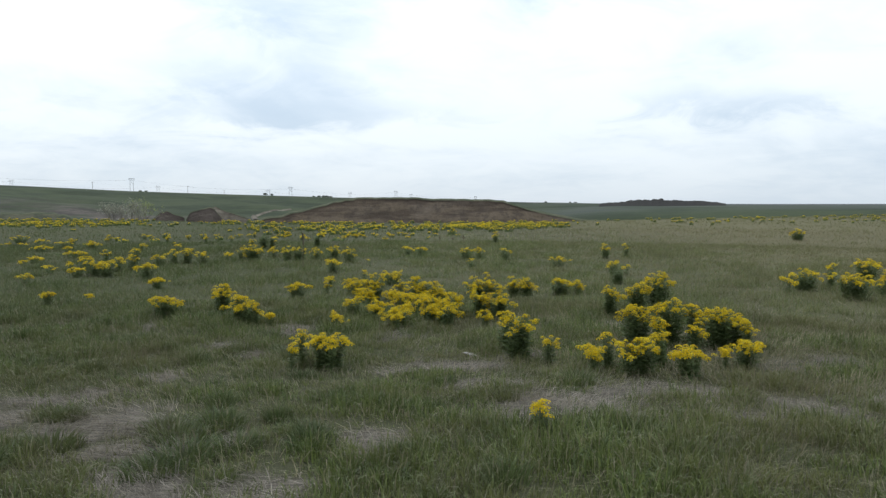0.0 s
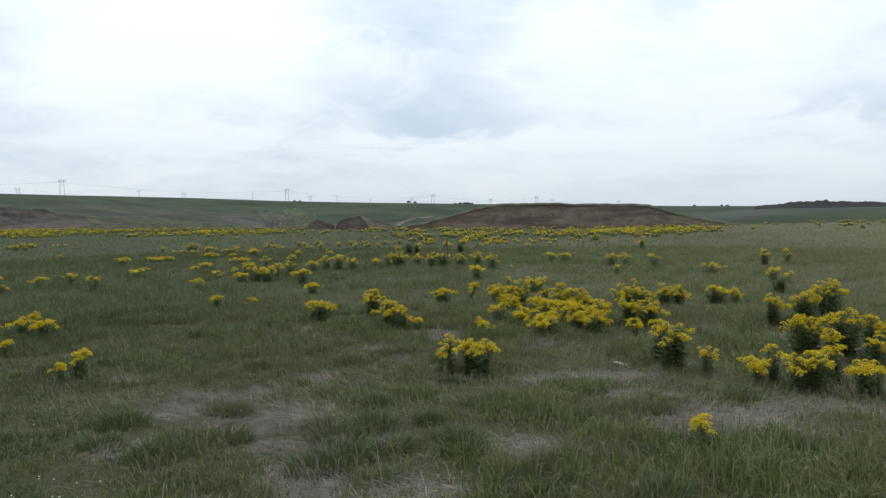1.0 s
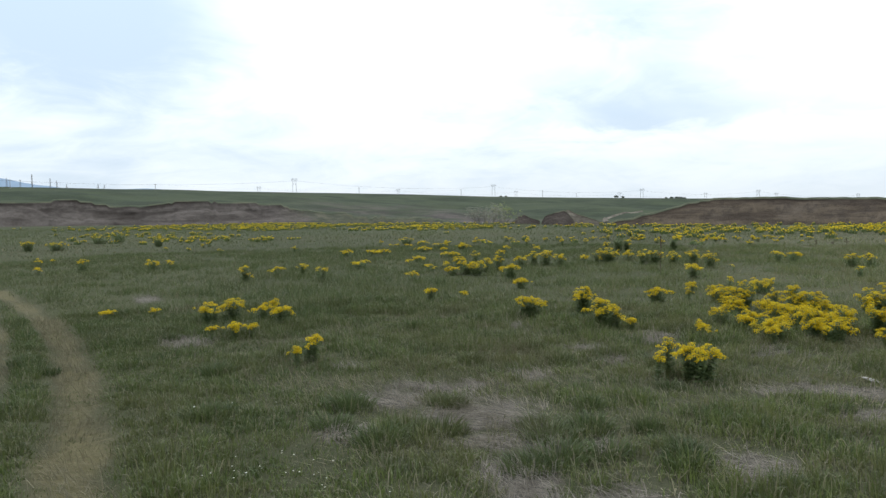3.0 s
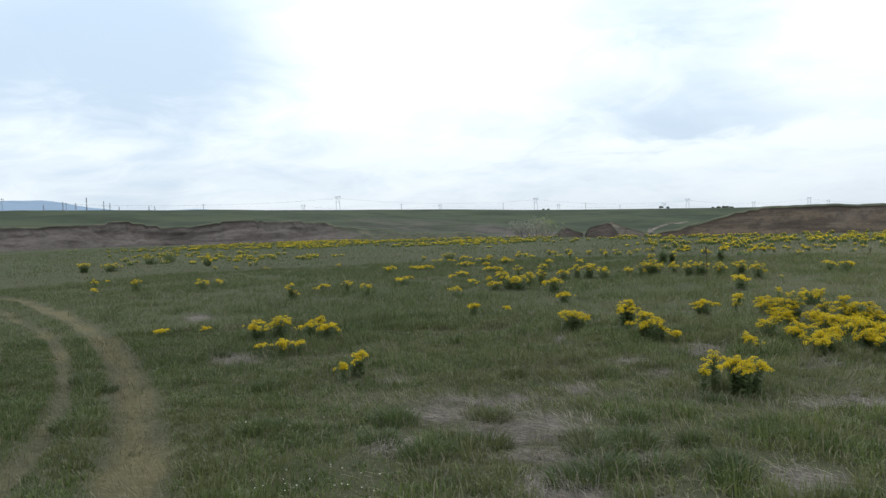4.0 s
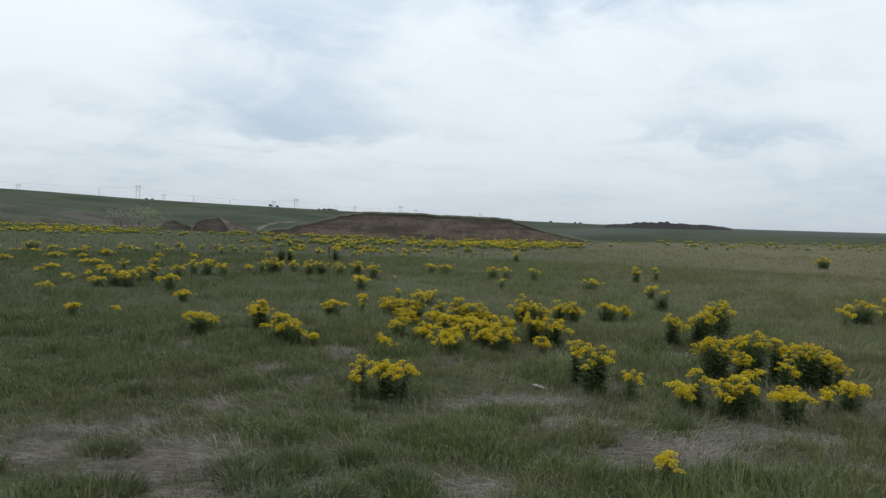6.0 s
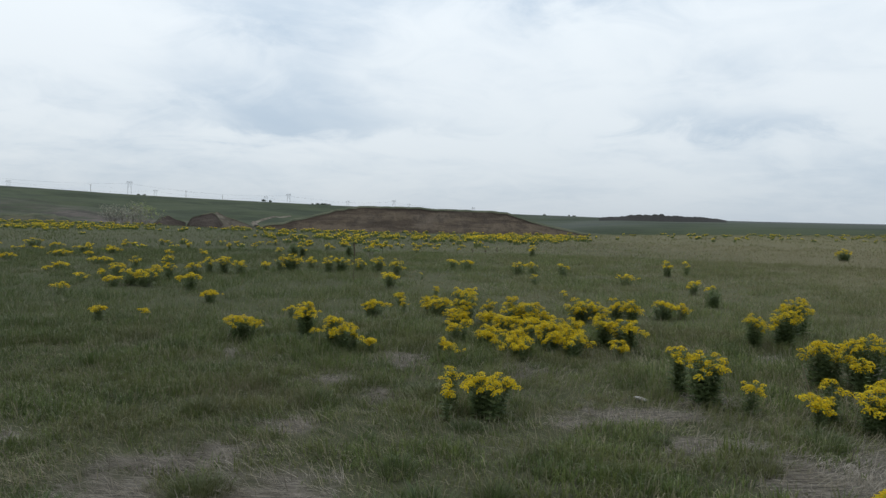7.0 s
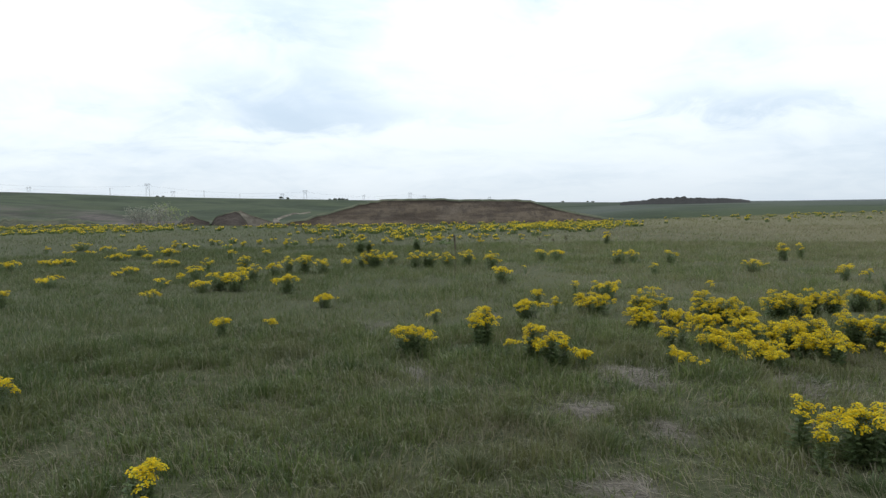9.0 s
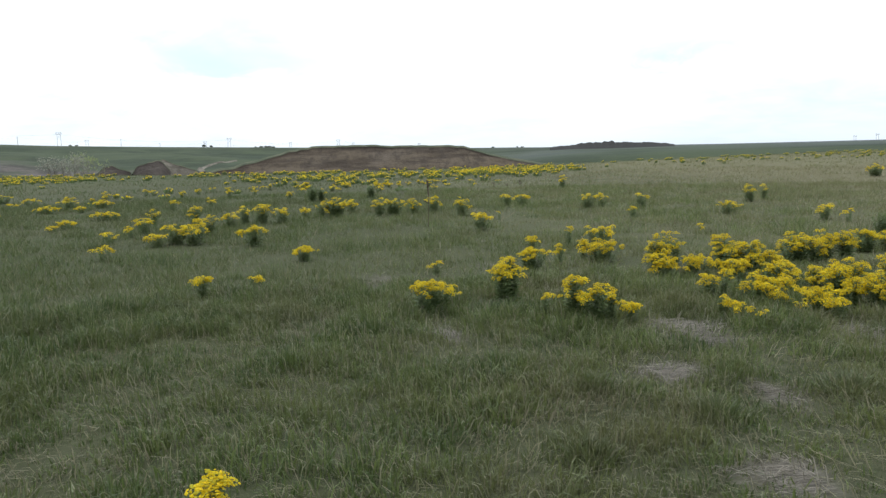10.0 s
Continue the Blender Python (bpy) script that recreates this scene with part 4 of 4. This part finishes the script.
WEST = ((-8.02, 7.91, 0.34, 0.34), (-7.83, 8.17, 0.25, 0.37), (-7.41, 8.40, 0.24, 0.30), (-6.98, 8.25, 0.25, 0.28), (-7.57, 8.81, 0.11, 0.30), (-6.86, 7.20, 0.18, 0.20), (-7.04, 6.97, 0.07, 0.17), (-6.69, 7.33, 0.08, 0.18), (-10.18, 7.88, 0.11, 0.12), (-9.59, 8.28, 0.09, 0.14), (-12.23, 13.25, 0.24, 0.41), (-12.14, 13.27, 0.19, 0.20), (-12.47, 14.75, 0.29, 0.22), (-11.88, 14.98, 0.29, 0.29), (-10.64, 14.16, 0.27, 0.31), (-19.36, 14.18, 0.37, 0.34))
FIELD = ((-22.53, 14.92, 0.24, 0.26), (-19.41, 12.85, 0.17, 0.20), (-23.04, 15.70, 0.19, 0.19), (-17.51, 15.11, 0.37, 0.31), (-17.39, 15.67, 0.27, 0.26), (-33.42, 21.64, 0.59, 0.53), (-32.41, 22.38, 0.87, 0.45), (-37.23, 28.38, 1.06, 0.57), (-37.62, 30.05, 1.10, 0.73), (-30.12, 26.43, 0.64, 0.51), (-14.85, 21.21, 0.44, 0.28))
DENSE = (CLUMP, CROWD)
for rows in (NEAR, CLUMP, CROWD, SPARSE, GROUP, WEST, LONE, EAST, MIDDLE, FIELD, FAR_WEST, FAR_EAST):
    for x, y, wide, tall in rows:
        bloom = 0.55 if rows is SPARSE else random.choice((0.85, 0.75, 0.6)) if rows in (FAR_WEST, FAR_EAST, FIELD) else 0.97 if rows in DENSE else random.choice((0.95, 0.95, 0.9, 0.75))
        spurge(x, y, wide * (1.12 if rows in DENSE else 1.05), tall + 0.02, FULL if wide > 0.24 else SMALL, bloom, low=0.62 if rows in DENSE else 0.66 if rows in (MIDDLE, FAR_WEST, FAR_EAST, FIELD, EAST) else 0.84)


for x, y, wide, tall in ((-6.55, 26.6, 0.5, 0.55), (-6.3, 26.9, 0.3, 0.42), (-4.75, 27.6, 0.35, 0.5), (3.55, 14.6, 0.42, 0.36)):
    spurge(x, y, wide, tall, "dark leafy spurge bush without open flowers", 0.06, stems=14)


def spread_plants():
    """Plants further off: single ones to 34 m, the joined rest to the edge of the meadow."""
    r = np.random.default_rng(23)
    n = 22000
    dist, az = np.sqrt(r.uniform(24 ** 2, 118 ** 2, n)), r.uniform(-66, 40, n)
    x, y = dist * np.sin(np.radians(az)), dist * np.cos(np.radians(az))
    edge = np.interp(az, AZ_EDGE, R_EDGE) * 0.96
    clump = fbm(x, y, 8, 401, 3)
    belt = smooth(0.62, 0.74, dist / edge) * smooth(0.30, 0.55, clump) * smooth(12, 6, az) * (0.25 + 0.75 * smooth(-52, -40, az)) * smooth(-60, -52, az) * (0.36 - 0.16 * smooth(-16, -10, az))
    loose = 0.42 * smooth(0.38, 0.64, clump) * smooth(4, -8, az) * smooth(-58, -44, az) * smooth(29, 37, dist)
    strip = 0.5 * smooth(7.5, 3.0, np.abs(dist - 52 - 0.25 * az)) * smooth(-4, 0, az) * smooth(12.5, 8, az) * smooth(0.36, 0.56, clump)
    east = 0.09 * smooth(10, 16, az) * smooth(55, 75, dist)
    wish = np.maximum(np.maximum(belt, loose), np.maximum(strip, east))
    ok = (dist < edge) & (r.uniform(0, 1, n) < wish)
    # a dense bed of plants below the bluff
    bed_az = r.triangular(-4, 4.5, 11, 130)
    bed = 52 + 0.25 * bed_az + r.normal(0, 4.2, 130) + (fbm(bed_az * 3, bed_az * 0, 6, 405, 3) - 0.5) * 9
    x, y = np.append(x[ok], bed * np.sin(np.radians(bed_az))), np.append(y[ok], bed * np.cos(np.radians(bed_az)))
    dist = np.append(dist[ok], bed)
    near = 0
    verts, faces, lv, lf = [], [], [], []
    for px, py, d in zip(x, y, dist):
        wide, tall = float(r.uniform(0.2, 0.62)), float(r.uniform(0.14, 0.3))
        if d < 38 and near < 60:
            near += 1
            spurge(px, py, wide * 0.8, tall, FULL, 0.65, stems=8, low=0.6)
            continue
        z = float(height(px, py))
        heads = int(3 + 9 * wide)
        for k in range(heads):
            f = math.sqrt((k + 0.5) / heads)
            a = k * 2.4 + r.uniform(-0.4, 0.4)
            c = np.array((px + 0.5 * wide * f * math.cos(a), py + 0.5 * wide * f * math.sin(a), z + tall * (1 - 0.4 * f * f) * r.uniform(0.85, 1.05)))
            s = r.uniform(0.03, 0.056)
            b = len(verts)
            verts.append(c + (0, 0, s * 0.4))
            lean, toward = r.uniform(0.1, 0.9), r.uniform(0, math.tau)
            for t in range(5):
                verts.append(c + (s * math.cos(t * 1.2566 + a) * r.uniform(0.8, 1.25), s * math.sin(t * 1.2566 + a) * r.uniform(0.8, 1.25), -s * 0.25 + s * lean * math.cos(t * 1.2566 + a - toward)))
                faces.append((b, b + 1 + t, b + 1 + (t + 1) % 5))
            for t in range(5):
                b = len(lv)
                q = r.uniform(0, math.tau)
                e = np.array((math.cos(q), math.sin(q), 0)) * r.uniform(0.03, 0.06)
                g = np.array((px + (c[0] - px) * r.uniform(0.5, 1), py + (c[1] - py) * r.uniform(0.5, 1), z - 0.01))
                lv.extend((g - e, g + e, c + (r.uniform(-0.07, 0.07), r.uniform(-0.07, 0.07), r.uniform(-0.04, 0.015))))
                lf.append((b, b + 1, b + 2))
    tagged(new("far_spurge_flowers", mesh_of("far_spurge_flowers", verts, faces, MAT["flower"])), "yellow heads of spurge spread over the meadow", "wildflowers", kind="stuff")
    tagged(new("far_spurge_leaves", mesh_of("far_spurge_leaves", lv, lf, MAT["leaf"])), "dark leafy stems of spurge spread over the meadow", "wildflowers", kind="stuff")


spread_plants()


# ---- dense tufts and a dry stick ----
def tuft_mesh(seed):
    """A thick tuft of grass, one metre tall, to be scaled."""
    r = np.random.default_rng(seed)
    n = 240
    a, d = r.uniform(0, math.tau, n), np.sqrt(r.uniform(0, 1, n)) * 0.62
    global rng
    rng = np.random.default_rng(seed + 1)
    return blade_mesh("grass_tuft", np.cos(a) * d, np.sin(a) * d, np.zeros(n), r.uniform(0.55, 1.1, n) * (1.05 - 0.5 * d), np.full(n, 0.027), a + r.normal(0, 0.5, n),
                      0.15 + d * 0.9 * r.uniform(0.5, 1.2, n), MAT["tuft"], True)


TUFTS = [tuft_mesh(500 + 3 * k) for k in range(3)]
TUFT_AT = ((-2.75, 5.36, 0.20), (-3.63, 5.00, 0.20), (-2.85, 5.35, 0.20), (-2.50, 4.60, 0.24), (-1.90, 5.00, 0.22), (0.05, 6.40, 0.15), (1.30, 4.90, 0.20), (-1.75, 5.70, 0.20), (-1.75, 4.75, 0.24), (-1.60, 7.75, 0.24), (-3.40, 7.00, 0.22), (-2.57, 7.46, 0.24), (-0.95, 4.87, 0.20), (-0.44, 9.07, 0.15), (-4.36, 4.23, 0.23), (0.32, 3.89, 0.25), (3.58, 8.11, 0.21), (-6.11, 3.70, 0.20), (-7.29, 4.91, 0.17), (-7.64, 6.80, 0.19), (2.11, 7.18, 0.21), (3.97, 10.47, 0.23), (0.49, 5.78, 0.17), (1.20, 6.36, 0.23), (-3.36, 10.21, 0.23), (-7.99, 5.05, 0.24), (-2.36, 10.36, 0.18), (-7.12, 7.94, 0.23), (-7.28, 9.10, 0.16), (-1.29, 6.69, 0.16), (-0.28, 4.40, 0.19), (-5.45, 5.46, 0.25), (-1.55, 4.33, 0.27), (-1.66, 4.10, 0.22), (-1.56, 5.08, 0.24), (-1.2, 5.24, 0.22), (-3.29, 4.40, 0.24), (-2.76, 4.22, 0.26), (-3.48, 4.91, 0.25), (-0.82, 4.6, 0.24), (-1.30, 4.52, 0.25))
for k, (x, y, tall) in enumerate(TUFT_AT):
    ob = new("grass_tuft", TUFTS[k % 3])
    ob.matrix_world = pose(x, y, float(height(x, y)) - 0.012, 0, 0, k * 67) @ Matrix.Diagonal((tall * (0.8 + 0.13 * (k % 5)), tall * (1.3 - 0.12 * (k % 4)), tall * (0.62 + 0.05 * (k % 4)), 1))
    tagged(ob, "dense dark green grass tuft among shorter turf", "grass tuft", "grass tufts in the meadow")


def dry_stick(x, y):
    z = float(height(x, y))
    bm = bmesh.new()
    rod(bm, (0, 0, 0), (-0.05, 0.02, 0.17), 0.006, 0.005, 5)
    rod(bm, (-0.05, 0.02, 0.17), (-0.085, 0.05, 0.31), 0.005, 0.0035, 5)
    ob = new("dry_stick", bm_mesh("dry_stick", bm, MAT["straw"]))
    ob.matrix_world = pose(x, y, z - 0.01)
    tagged(ob, "thin pale dry stick leaning in the grass", "stick")


dry_stick(1.98, 8.05)


# ---- pylons, poles and wires on the skyline ----
def site(az, r):
    x, y, _ = at_bearing(az, r, 0)
    return x, y, float(height(x, y))


def box(bm, a, b):
    """An upright box between two corners."""
    m = Matrix.LocRotScale((Vector(a) + Vector(b)) / 2, None, [abs(q - p) for p, q in zip(a, b)])
    bmesh.ops.create_cube(bm, size=1, matrix=m)


def one(name, mat, *rods):
    bm = bmesh.new()
    for a, b, ra, rb in rods:
        rod(bm, a, b, ra, rb, 6)
    return bm_mesh(name, bm, mat)


def portal_pylon(az, r, el, wide=3.6):
    """Two legs, a crossarm, braces between the legs and three hanging insulators."""
    x, y, z = site(az, r)
    tall = EYE + r * math.tan(radians(el)) - z
    thing = tagged(new("pylon"), "grey two-legged portal pylon on the far ridge", "pylon", "pylons on the skyline")
    thing.matrix_world = pose(x, y, z, 0, 0, -az + random.uniform(-12, 12))
    fat = 0.15 + r * 0.00008
    h, arm = wide / 2, wide * 0.85
    for s in (-1, 1):
        part("leg", one("leg", MAT["steel"], ((s * h * 1.1, 0, -1), (s * h * 0.9, 0, tall), fat, fat * 0.75)), thing)
    part("crossarm", one("crossarm", MAT["steel"], ((-arm, 0, tall - 0.8), (arm, 0, tall - 0.8), fat * 0.8, fat * 0.8)), thing)
    for s in (-1, 1):
        part("brace", one("brace", MAT["steel"], ((-s * h, 0, tall * 0.62), (s * h, 0, tall - 1), 0.08, 0.08)), thing)
    for k in (-1, 0, 1):
        part("insulator", one("insulator", MAT["wood"], ((k * arm * 0.92, 0, tall - 0.9), (k * arm * 0.92, 0, tall - 2.6), 0.16, 0.2)), thing)
    return [Vector((x, y, z)) + (Matrix.Rotation(radians(-az), 3, "Z") @ Vector((k * arm * 0.92, 0, tall - 2.6))) for k in (-1, 0, 1)]


def pole(az, r, el):
    x, y, z = site(az, r)
    tall = EYE + r * math.tan(radians(el)) - z
    thing = tagged(new("utility_pole"), "weathered wooden utility pole on the ridge", "utility pole", "poles on the skyline")
    thing.matrix_world = pose(x, y, z, 0, 0, -az)
    part("post", one("post", MAT["wood"], ((0, 0, -1), (0, 0, tall), 0.18, 0.14)), thing)
    part("crossarm", one("crossarm", MAT["wood"], ((-0.9, 0, tall - 0.5), (0.9, 0, tall - 0.5), 0.1, 0.1)), thing)
    return Vector((x, y, z + tall - 0.3))


def lattice_mast(az, r, el, mat, wide=3.0, label="grey lattice pylon far behind the ridge"):
    x, y, z = site(az, r)
    z = min(z, 20)
    tall = EYE + r * math.tan(radians(el)) - z
    thing = tagged(new("lattice_pylon"), label, "pylon", "pylons on the skyline")
    thing.matrix_world = pose(x, y, z, 0, 0, -az + 15)
    w, fat = wide * 0.6, 0.1 + r * 0.00007
    for sx, sy in ((-1, -1), (1, -1), (1, 1), (-1, 1)):
        part("leg", one("leg", mat, ((sx * w, sy * w, -1), (sx * 0.5, sy * 0.5, tall), fat, fat * 0.7)), thing)
    for k in range(5):
        a, b = k / 5, (k + 1) / 5
        wa, wb = w + (0.5 - w) * a, w + (0.5 - w) * b
        for s in (-1, 1):
            part("brace", one("brace", mat, ((-s * wa, -wa, tall * a), (s * wb, -wb, tall * b), fat * 0.4, fat * 0.4)), thing)
    for f in (0.72, 0.86):
        part("crossarm", one("crossarm", mat, ((-w * 1.5, 0, tall * f), (w * 1.5, 0, tall * f), fat * 0.7, fat * 0.7)), thing)


def wire_mesh(a, b, sag, r):
    pts = [a.lerp(b, k / 14) - Vector((0, 0, sag * 4 * (k / 14) * (1 - k / 14))) for k in range(15)]
    side = (b - a).cross(Vector((0, 0, 1))).normalized()
    ring = [side * r, Vector((0, 0, r)), -side * r, Vector((0, 0, -r))]
    return mesh_of("wire", [tuple(p + q) for p in pts for q in ring], grid_faces(len(pts), 4, True), MAT["steel"])


def span(ends_a, ends_b, sag, r):
    thing = tagged(new("power_line"), "thin sagging power line wires between pylons", "power line", "power line spans")
    for a, b in zip(ends_a, ends_b):
        part("wire", wire_mesh(a, b, sag, r), thing)


line = [portal_pylon(az, r, el) for az, r, el in ((-62, 640, 3.0), (-38.72, 760, 2.68), (-23.14, 900, 1.98), (-11.77, 990, 1.40), (-3.6, 1150, 1.10), (2.7, 1400, 0.66))]
for a, b in zip(line, line[1:]):
    span(a, b, 5.0, 0.018)
back = [portal_pylon(az, r, el, 4.2) for az, r, el in ((-41.4, 1150, 2.08), (-30.67, 1300, 1.74), (-21.37, 1350, 1.42), (-13.45, 1350, 1.16), (-7.2, 1500, 0.97), (-2.4, 1700, 0.84))]
for a, b in zip(back, back[1:]):
    span(a, b, 6.0, 0.016)
near = [pole(az, r, el) for az, r, el in ((-58, 500, 2.62), (-48.8, 530, 2.33), (-33.75, 570, 1.9), (-25.7, 610, 1.66), (-19.3, 660, 1.42), (-16.7, 720, 1.12))]
for a, b in zip(near, near[1:]):
    span([a], [b], 2.2, 0.011)
for az, el in ((-52.6, 2.3), (-52.2, 2.25), (-54.6, 2.3), (-55.2, 2.55), (-55.6, 2.7), (-57.4, 2.6), (-58.2, 2.7), (-59.4, 2.5)):
    lattice_mast(az, 1500, el, MAT["steel"])
lattice_mast(-56.7, 1400, 2.98, MAT["stalk"], 1.6, "tall rust-brown lattice mast far behind the ridge")
portal_pylon(35.3, 1500, 0.40)
portal_pylon(34.0, 1650, 0.32)


# ---- trees ----
def tree(name, x, y, z, tall, wide, leaf_mat, label, leaves=2600, size=0.16, lift=0.25, seed=1):
    """A tapered trunk with forking limbs and a loose crown of small leaves in clumps."""
    r = random.Random(seed)
    thing = tagged(new(name), label, "tree" if tall > 3 else "shrub")
    thing.matrix_world = pose(x, y, z)
    bm = bmesh.new()
    tips = []

    def limb(p, d, ln, rad, level):
        q = p + d * ln
        rod(bm, p, q, rad, rad * 0.6, 5)
        if level == 0:
            tips.append(q)
            return
        tips.append(q)
        for _ in range(3):
            e = (d + Vector((r.uniform(-0.8, 0.8), r.uniform(-0.8, 0.8), r.uniform(-0.1, 0.6)))).normalized()
            limb(q, e, ln * r.uniform(0.55, 0.8), rad * 0.55, level - 1)

    for _ in range(4):
        limb(Vector((r.uniform(-0.2, 0.2), r.uniform(-0.2, 0.2), -0.2)), Vector((r.uniform(-0.5, 0.5) * wide / tall, r.uniform(-0.5, 0.5) * wide / tall, 1)).normalized(), tall * 0.36, tall * 0.010, 3)
    part("trunk", bm_mesh("trunk", bm, MAT["bark"]), thing)
    verts, faces = [], []
    for k in range(leaves):
        c = r.choice(tips) + Vector((r.gauss(0, 0.05), r.gauss(0, 0.05), r.gauss(0, 0.05))) * wide
        if c.z < lift * tall or c.z > tall * 1.05:
            continue
        n = Vector((r.gauss(0, 1), r.gauss(0, 1), r.gauss(0, 1))).normalized().to_track_quat("Z", "Y")
        s, b = size * r.uniform(0.6, 1.4), len(verts)
        for u, v in ((-0.5, 0), (0, -0.3), (0.5, 0), (0, 0.3)):
            verts.append(c + n @ Vector((u * s, v * s, 0)))
        faces.append((b, b + 1, b + 2, b + 3))
    part("crown", mesh_of("crown", [tuple(v) for v in verts], faces, leaf_mat), thing)
    return thing


def valley_tree(az, r, top, wide, mat, label, seed):
    x, y, z = site(az, r)
    ztop = EYE + r * math.tan(radians(top))
    tree("tree", x, y, z, ztop - z, wide, mat, label, 760, 0.19, 0.05, seed)


valley_tree(-24.3, 152, 0.62, 4.4, MAT["bloom"], "pale whitish blossoming tree in the gully", 3)
valley_tree(-23.2, 150, 0.72, 3.6, MAT["bloom"], "pale whitish blossoming tree in the gully", 4)
valley_tree(-22.4, 154, 0.76, 2.6, MAT["willow"], "pale green young willow in the gully", 5)


x, y = -3.75, 26.07
tree("young_shrub", x, y, float(height(x, y)), 0.68, 0.5, MAT["leaf"], "small bare-stemmed young shrub in the meadow", 260, 0.06, 0.45, 9)


def ridge_tree(az, r, el, wide, seed):
    x, y, z = site(az, r)
    tall = max(1.2, EYE + r * math.tan(radians(el)) - z)
    tree("ridge_tree", x, y, z, tall, wide, MAT["hazed_leaf"], "small dark tree on the far ridge", 420, 0.6, 0.0, seed)


for k, (az, r, el, wide) in enumerate(((-13.7, 640, 0.94, 4), (-13.2, 640, 0.88, 3), (-10.0, 600, 0.70, 5), (-9.6, 600, 0.72, 6), (-9.3, 600, 0.74, 6), (-9.0, 600, 0.73, 6), (-8.7, 600, 0.68, 5), (-22.6, 600, 1.10, 3),
                                       (-22.2, 600, 1.08, 3), (8.2, 600, 0.2, 3), (10.1, 600, 0.18, 4), (10.5, 600, 0.17, 3))):
    ridge_tree(az, r, el, wide, 60 + k)


# ---- dead stalks, a stone, small white flowers ----
def dead_stalk(x, y, tall, arms, seed):
    r = random.Random(seed)
    z = float(height(x, y))
    thing = tagged(new("dead_stalk"), "dry dark brown dead weed stalk standing upright", "dead plant", "dead weed stalks")
    thing.matrix_world = pose(x, y, z)
    part("stem", one("stem", MAT["stalk"], ((0, 0, -0.02), (0.02, 0, tall * 0.68), 0.007, 0.006), ((0.02, 0, tall * 0.68), (0.0, 0.02, tall), 0.014, 0.02)), thing)
    for k in range(arms):
        f, a = r.uniform(0.35, 0.95), r.uniform(0, 6.28)
        p, ln = Vector((0.01, 0, tall * f)), r.uniform(0.05, 0.12)
        part("twig", one("twig", MAT["stalk"], (p, p + Vector((math.cos(a) * ln, math.sin(a) * ln, ln * 0.7)), 0.009, 0.012)), thing)


for k, (x, y, tall, arms) in enumerate(((-3.47, 18.07, 0.92, 2), (0.94, 31.6, 0.3, 3), (-0.1, 31.6, 0.22, 3), (0.5, 31.9, 0.16, 2))):
    dead_stalk(x, y, tall, arms, k)


def pale_stone(x, y, size):
    bm = bmesh.new()
    bmesh.ops.create_icosphere(bm, subdivisions=2, radius=size)
    for v in bm.verts:
        v.co = Vector((v.co.x * 1.7, v.co.y * 0.7, v.co.z * 0.24)) * (0.8 + 0.4 * noise.noise(v.co * 14))
    ob = new("stone", bm_mesh("stone", bm, MAT["stone"]))
    ob.matrix_world = pose(x, y, float(height(x, y)) + size * 0.3, 8, 14, 25)
    tagged(ob, "flat pale stone lying in the matted grass", "stone")


pale_stone(0.31, 7.74, 0.07)


def white_flowers():
    r = np.random.default_rng(5)
    verts, faces = [], []
    for cx, cy, n in ((-3.05, 3.35, 14), (-2.5, 3.15, 9), (-2.8, 3.4, 5), (-4.2, 4.4, 4)):
        for _ in range(n):
            x, y = cx + r.normal(0, 0.22), cy + r.normal(0, 0.16)
            c = np.array((x, y, float(height(x, y)) + r.uniform(0.05, 0.11)))
            s, b = r.uniform(0.004, 0.007), len(verts)
            verts.append(c + (0, 0, -0.003))
            for t in range(5):
                verts.append(c + (s * math.cos(t * 1.2566), s * math.sin(t * 1.2566), r.uniform(0, 0.003)))
                faces.append((b, b + 1 + t, b + 1 + (t + 1) % 5))
    tagged(new("white_flowers", mesh_of("white_flowers", verts, faces, MAT["white"])), "tiny white flowers scattered in short grass", "wildflowers", kind="stuff")


white_flowers()
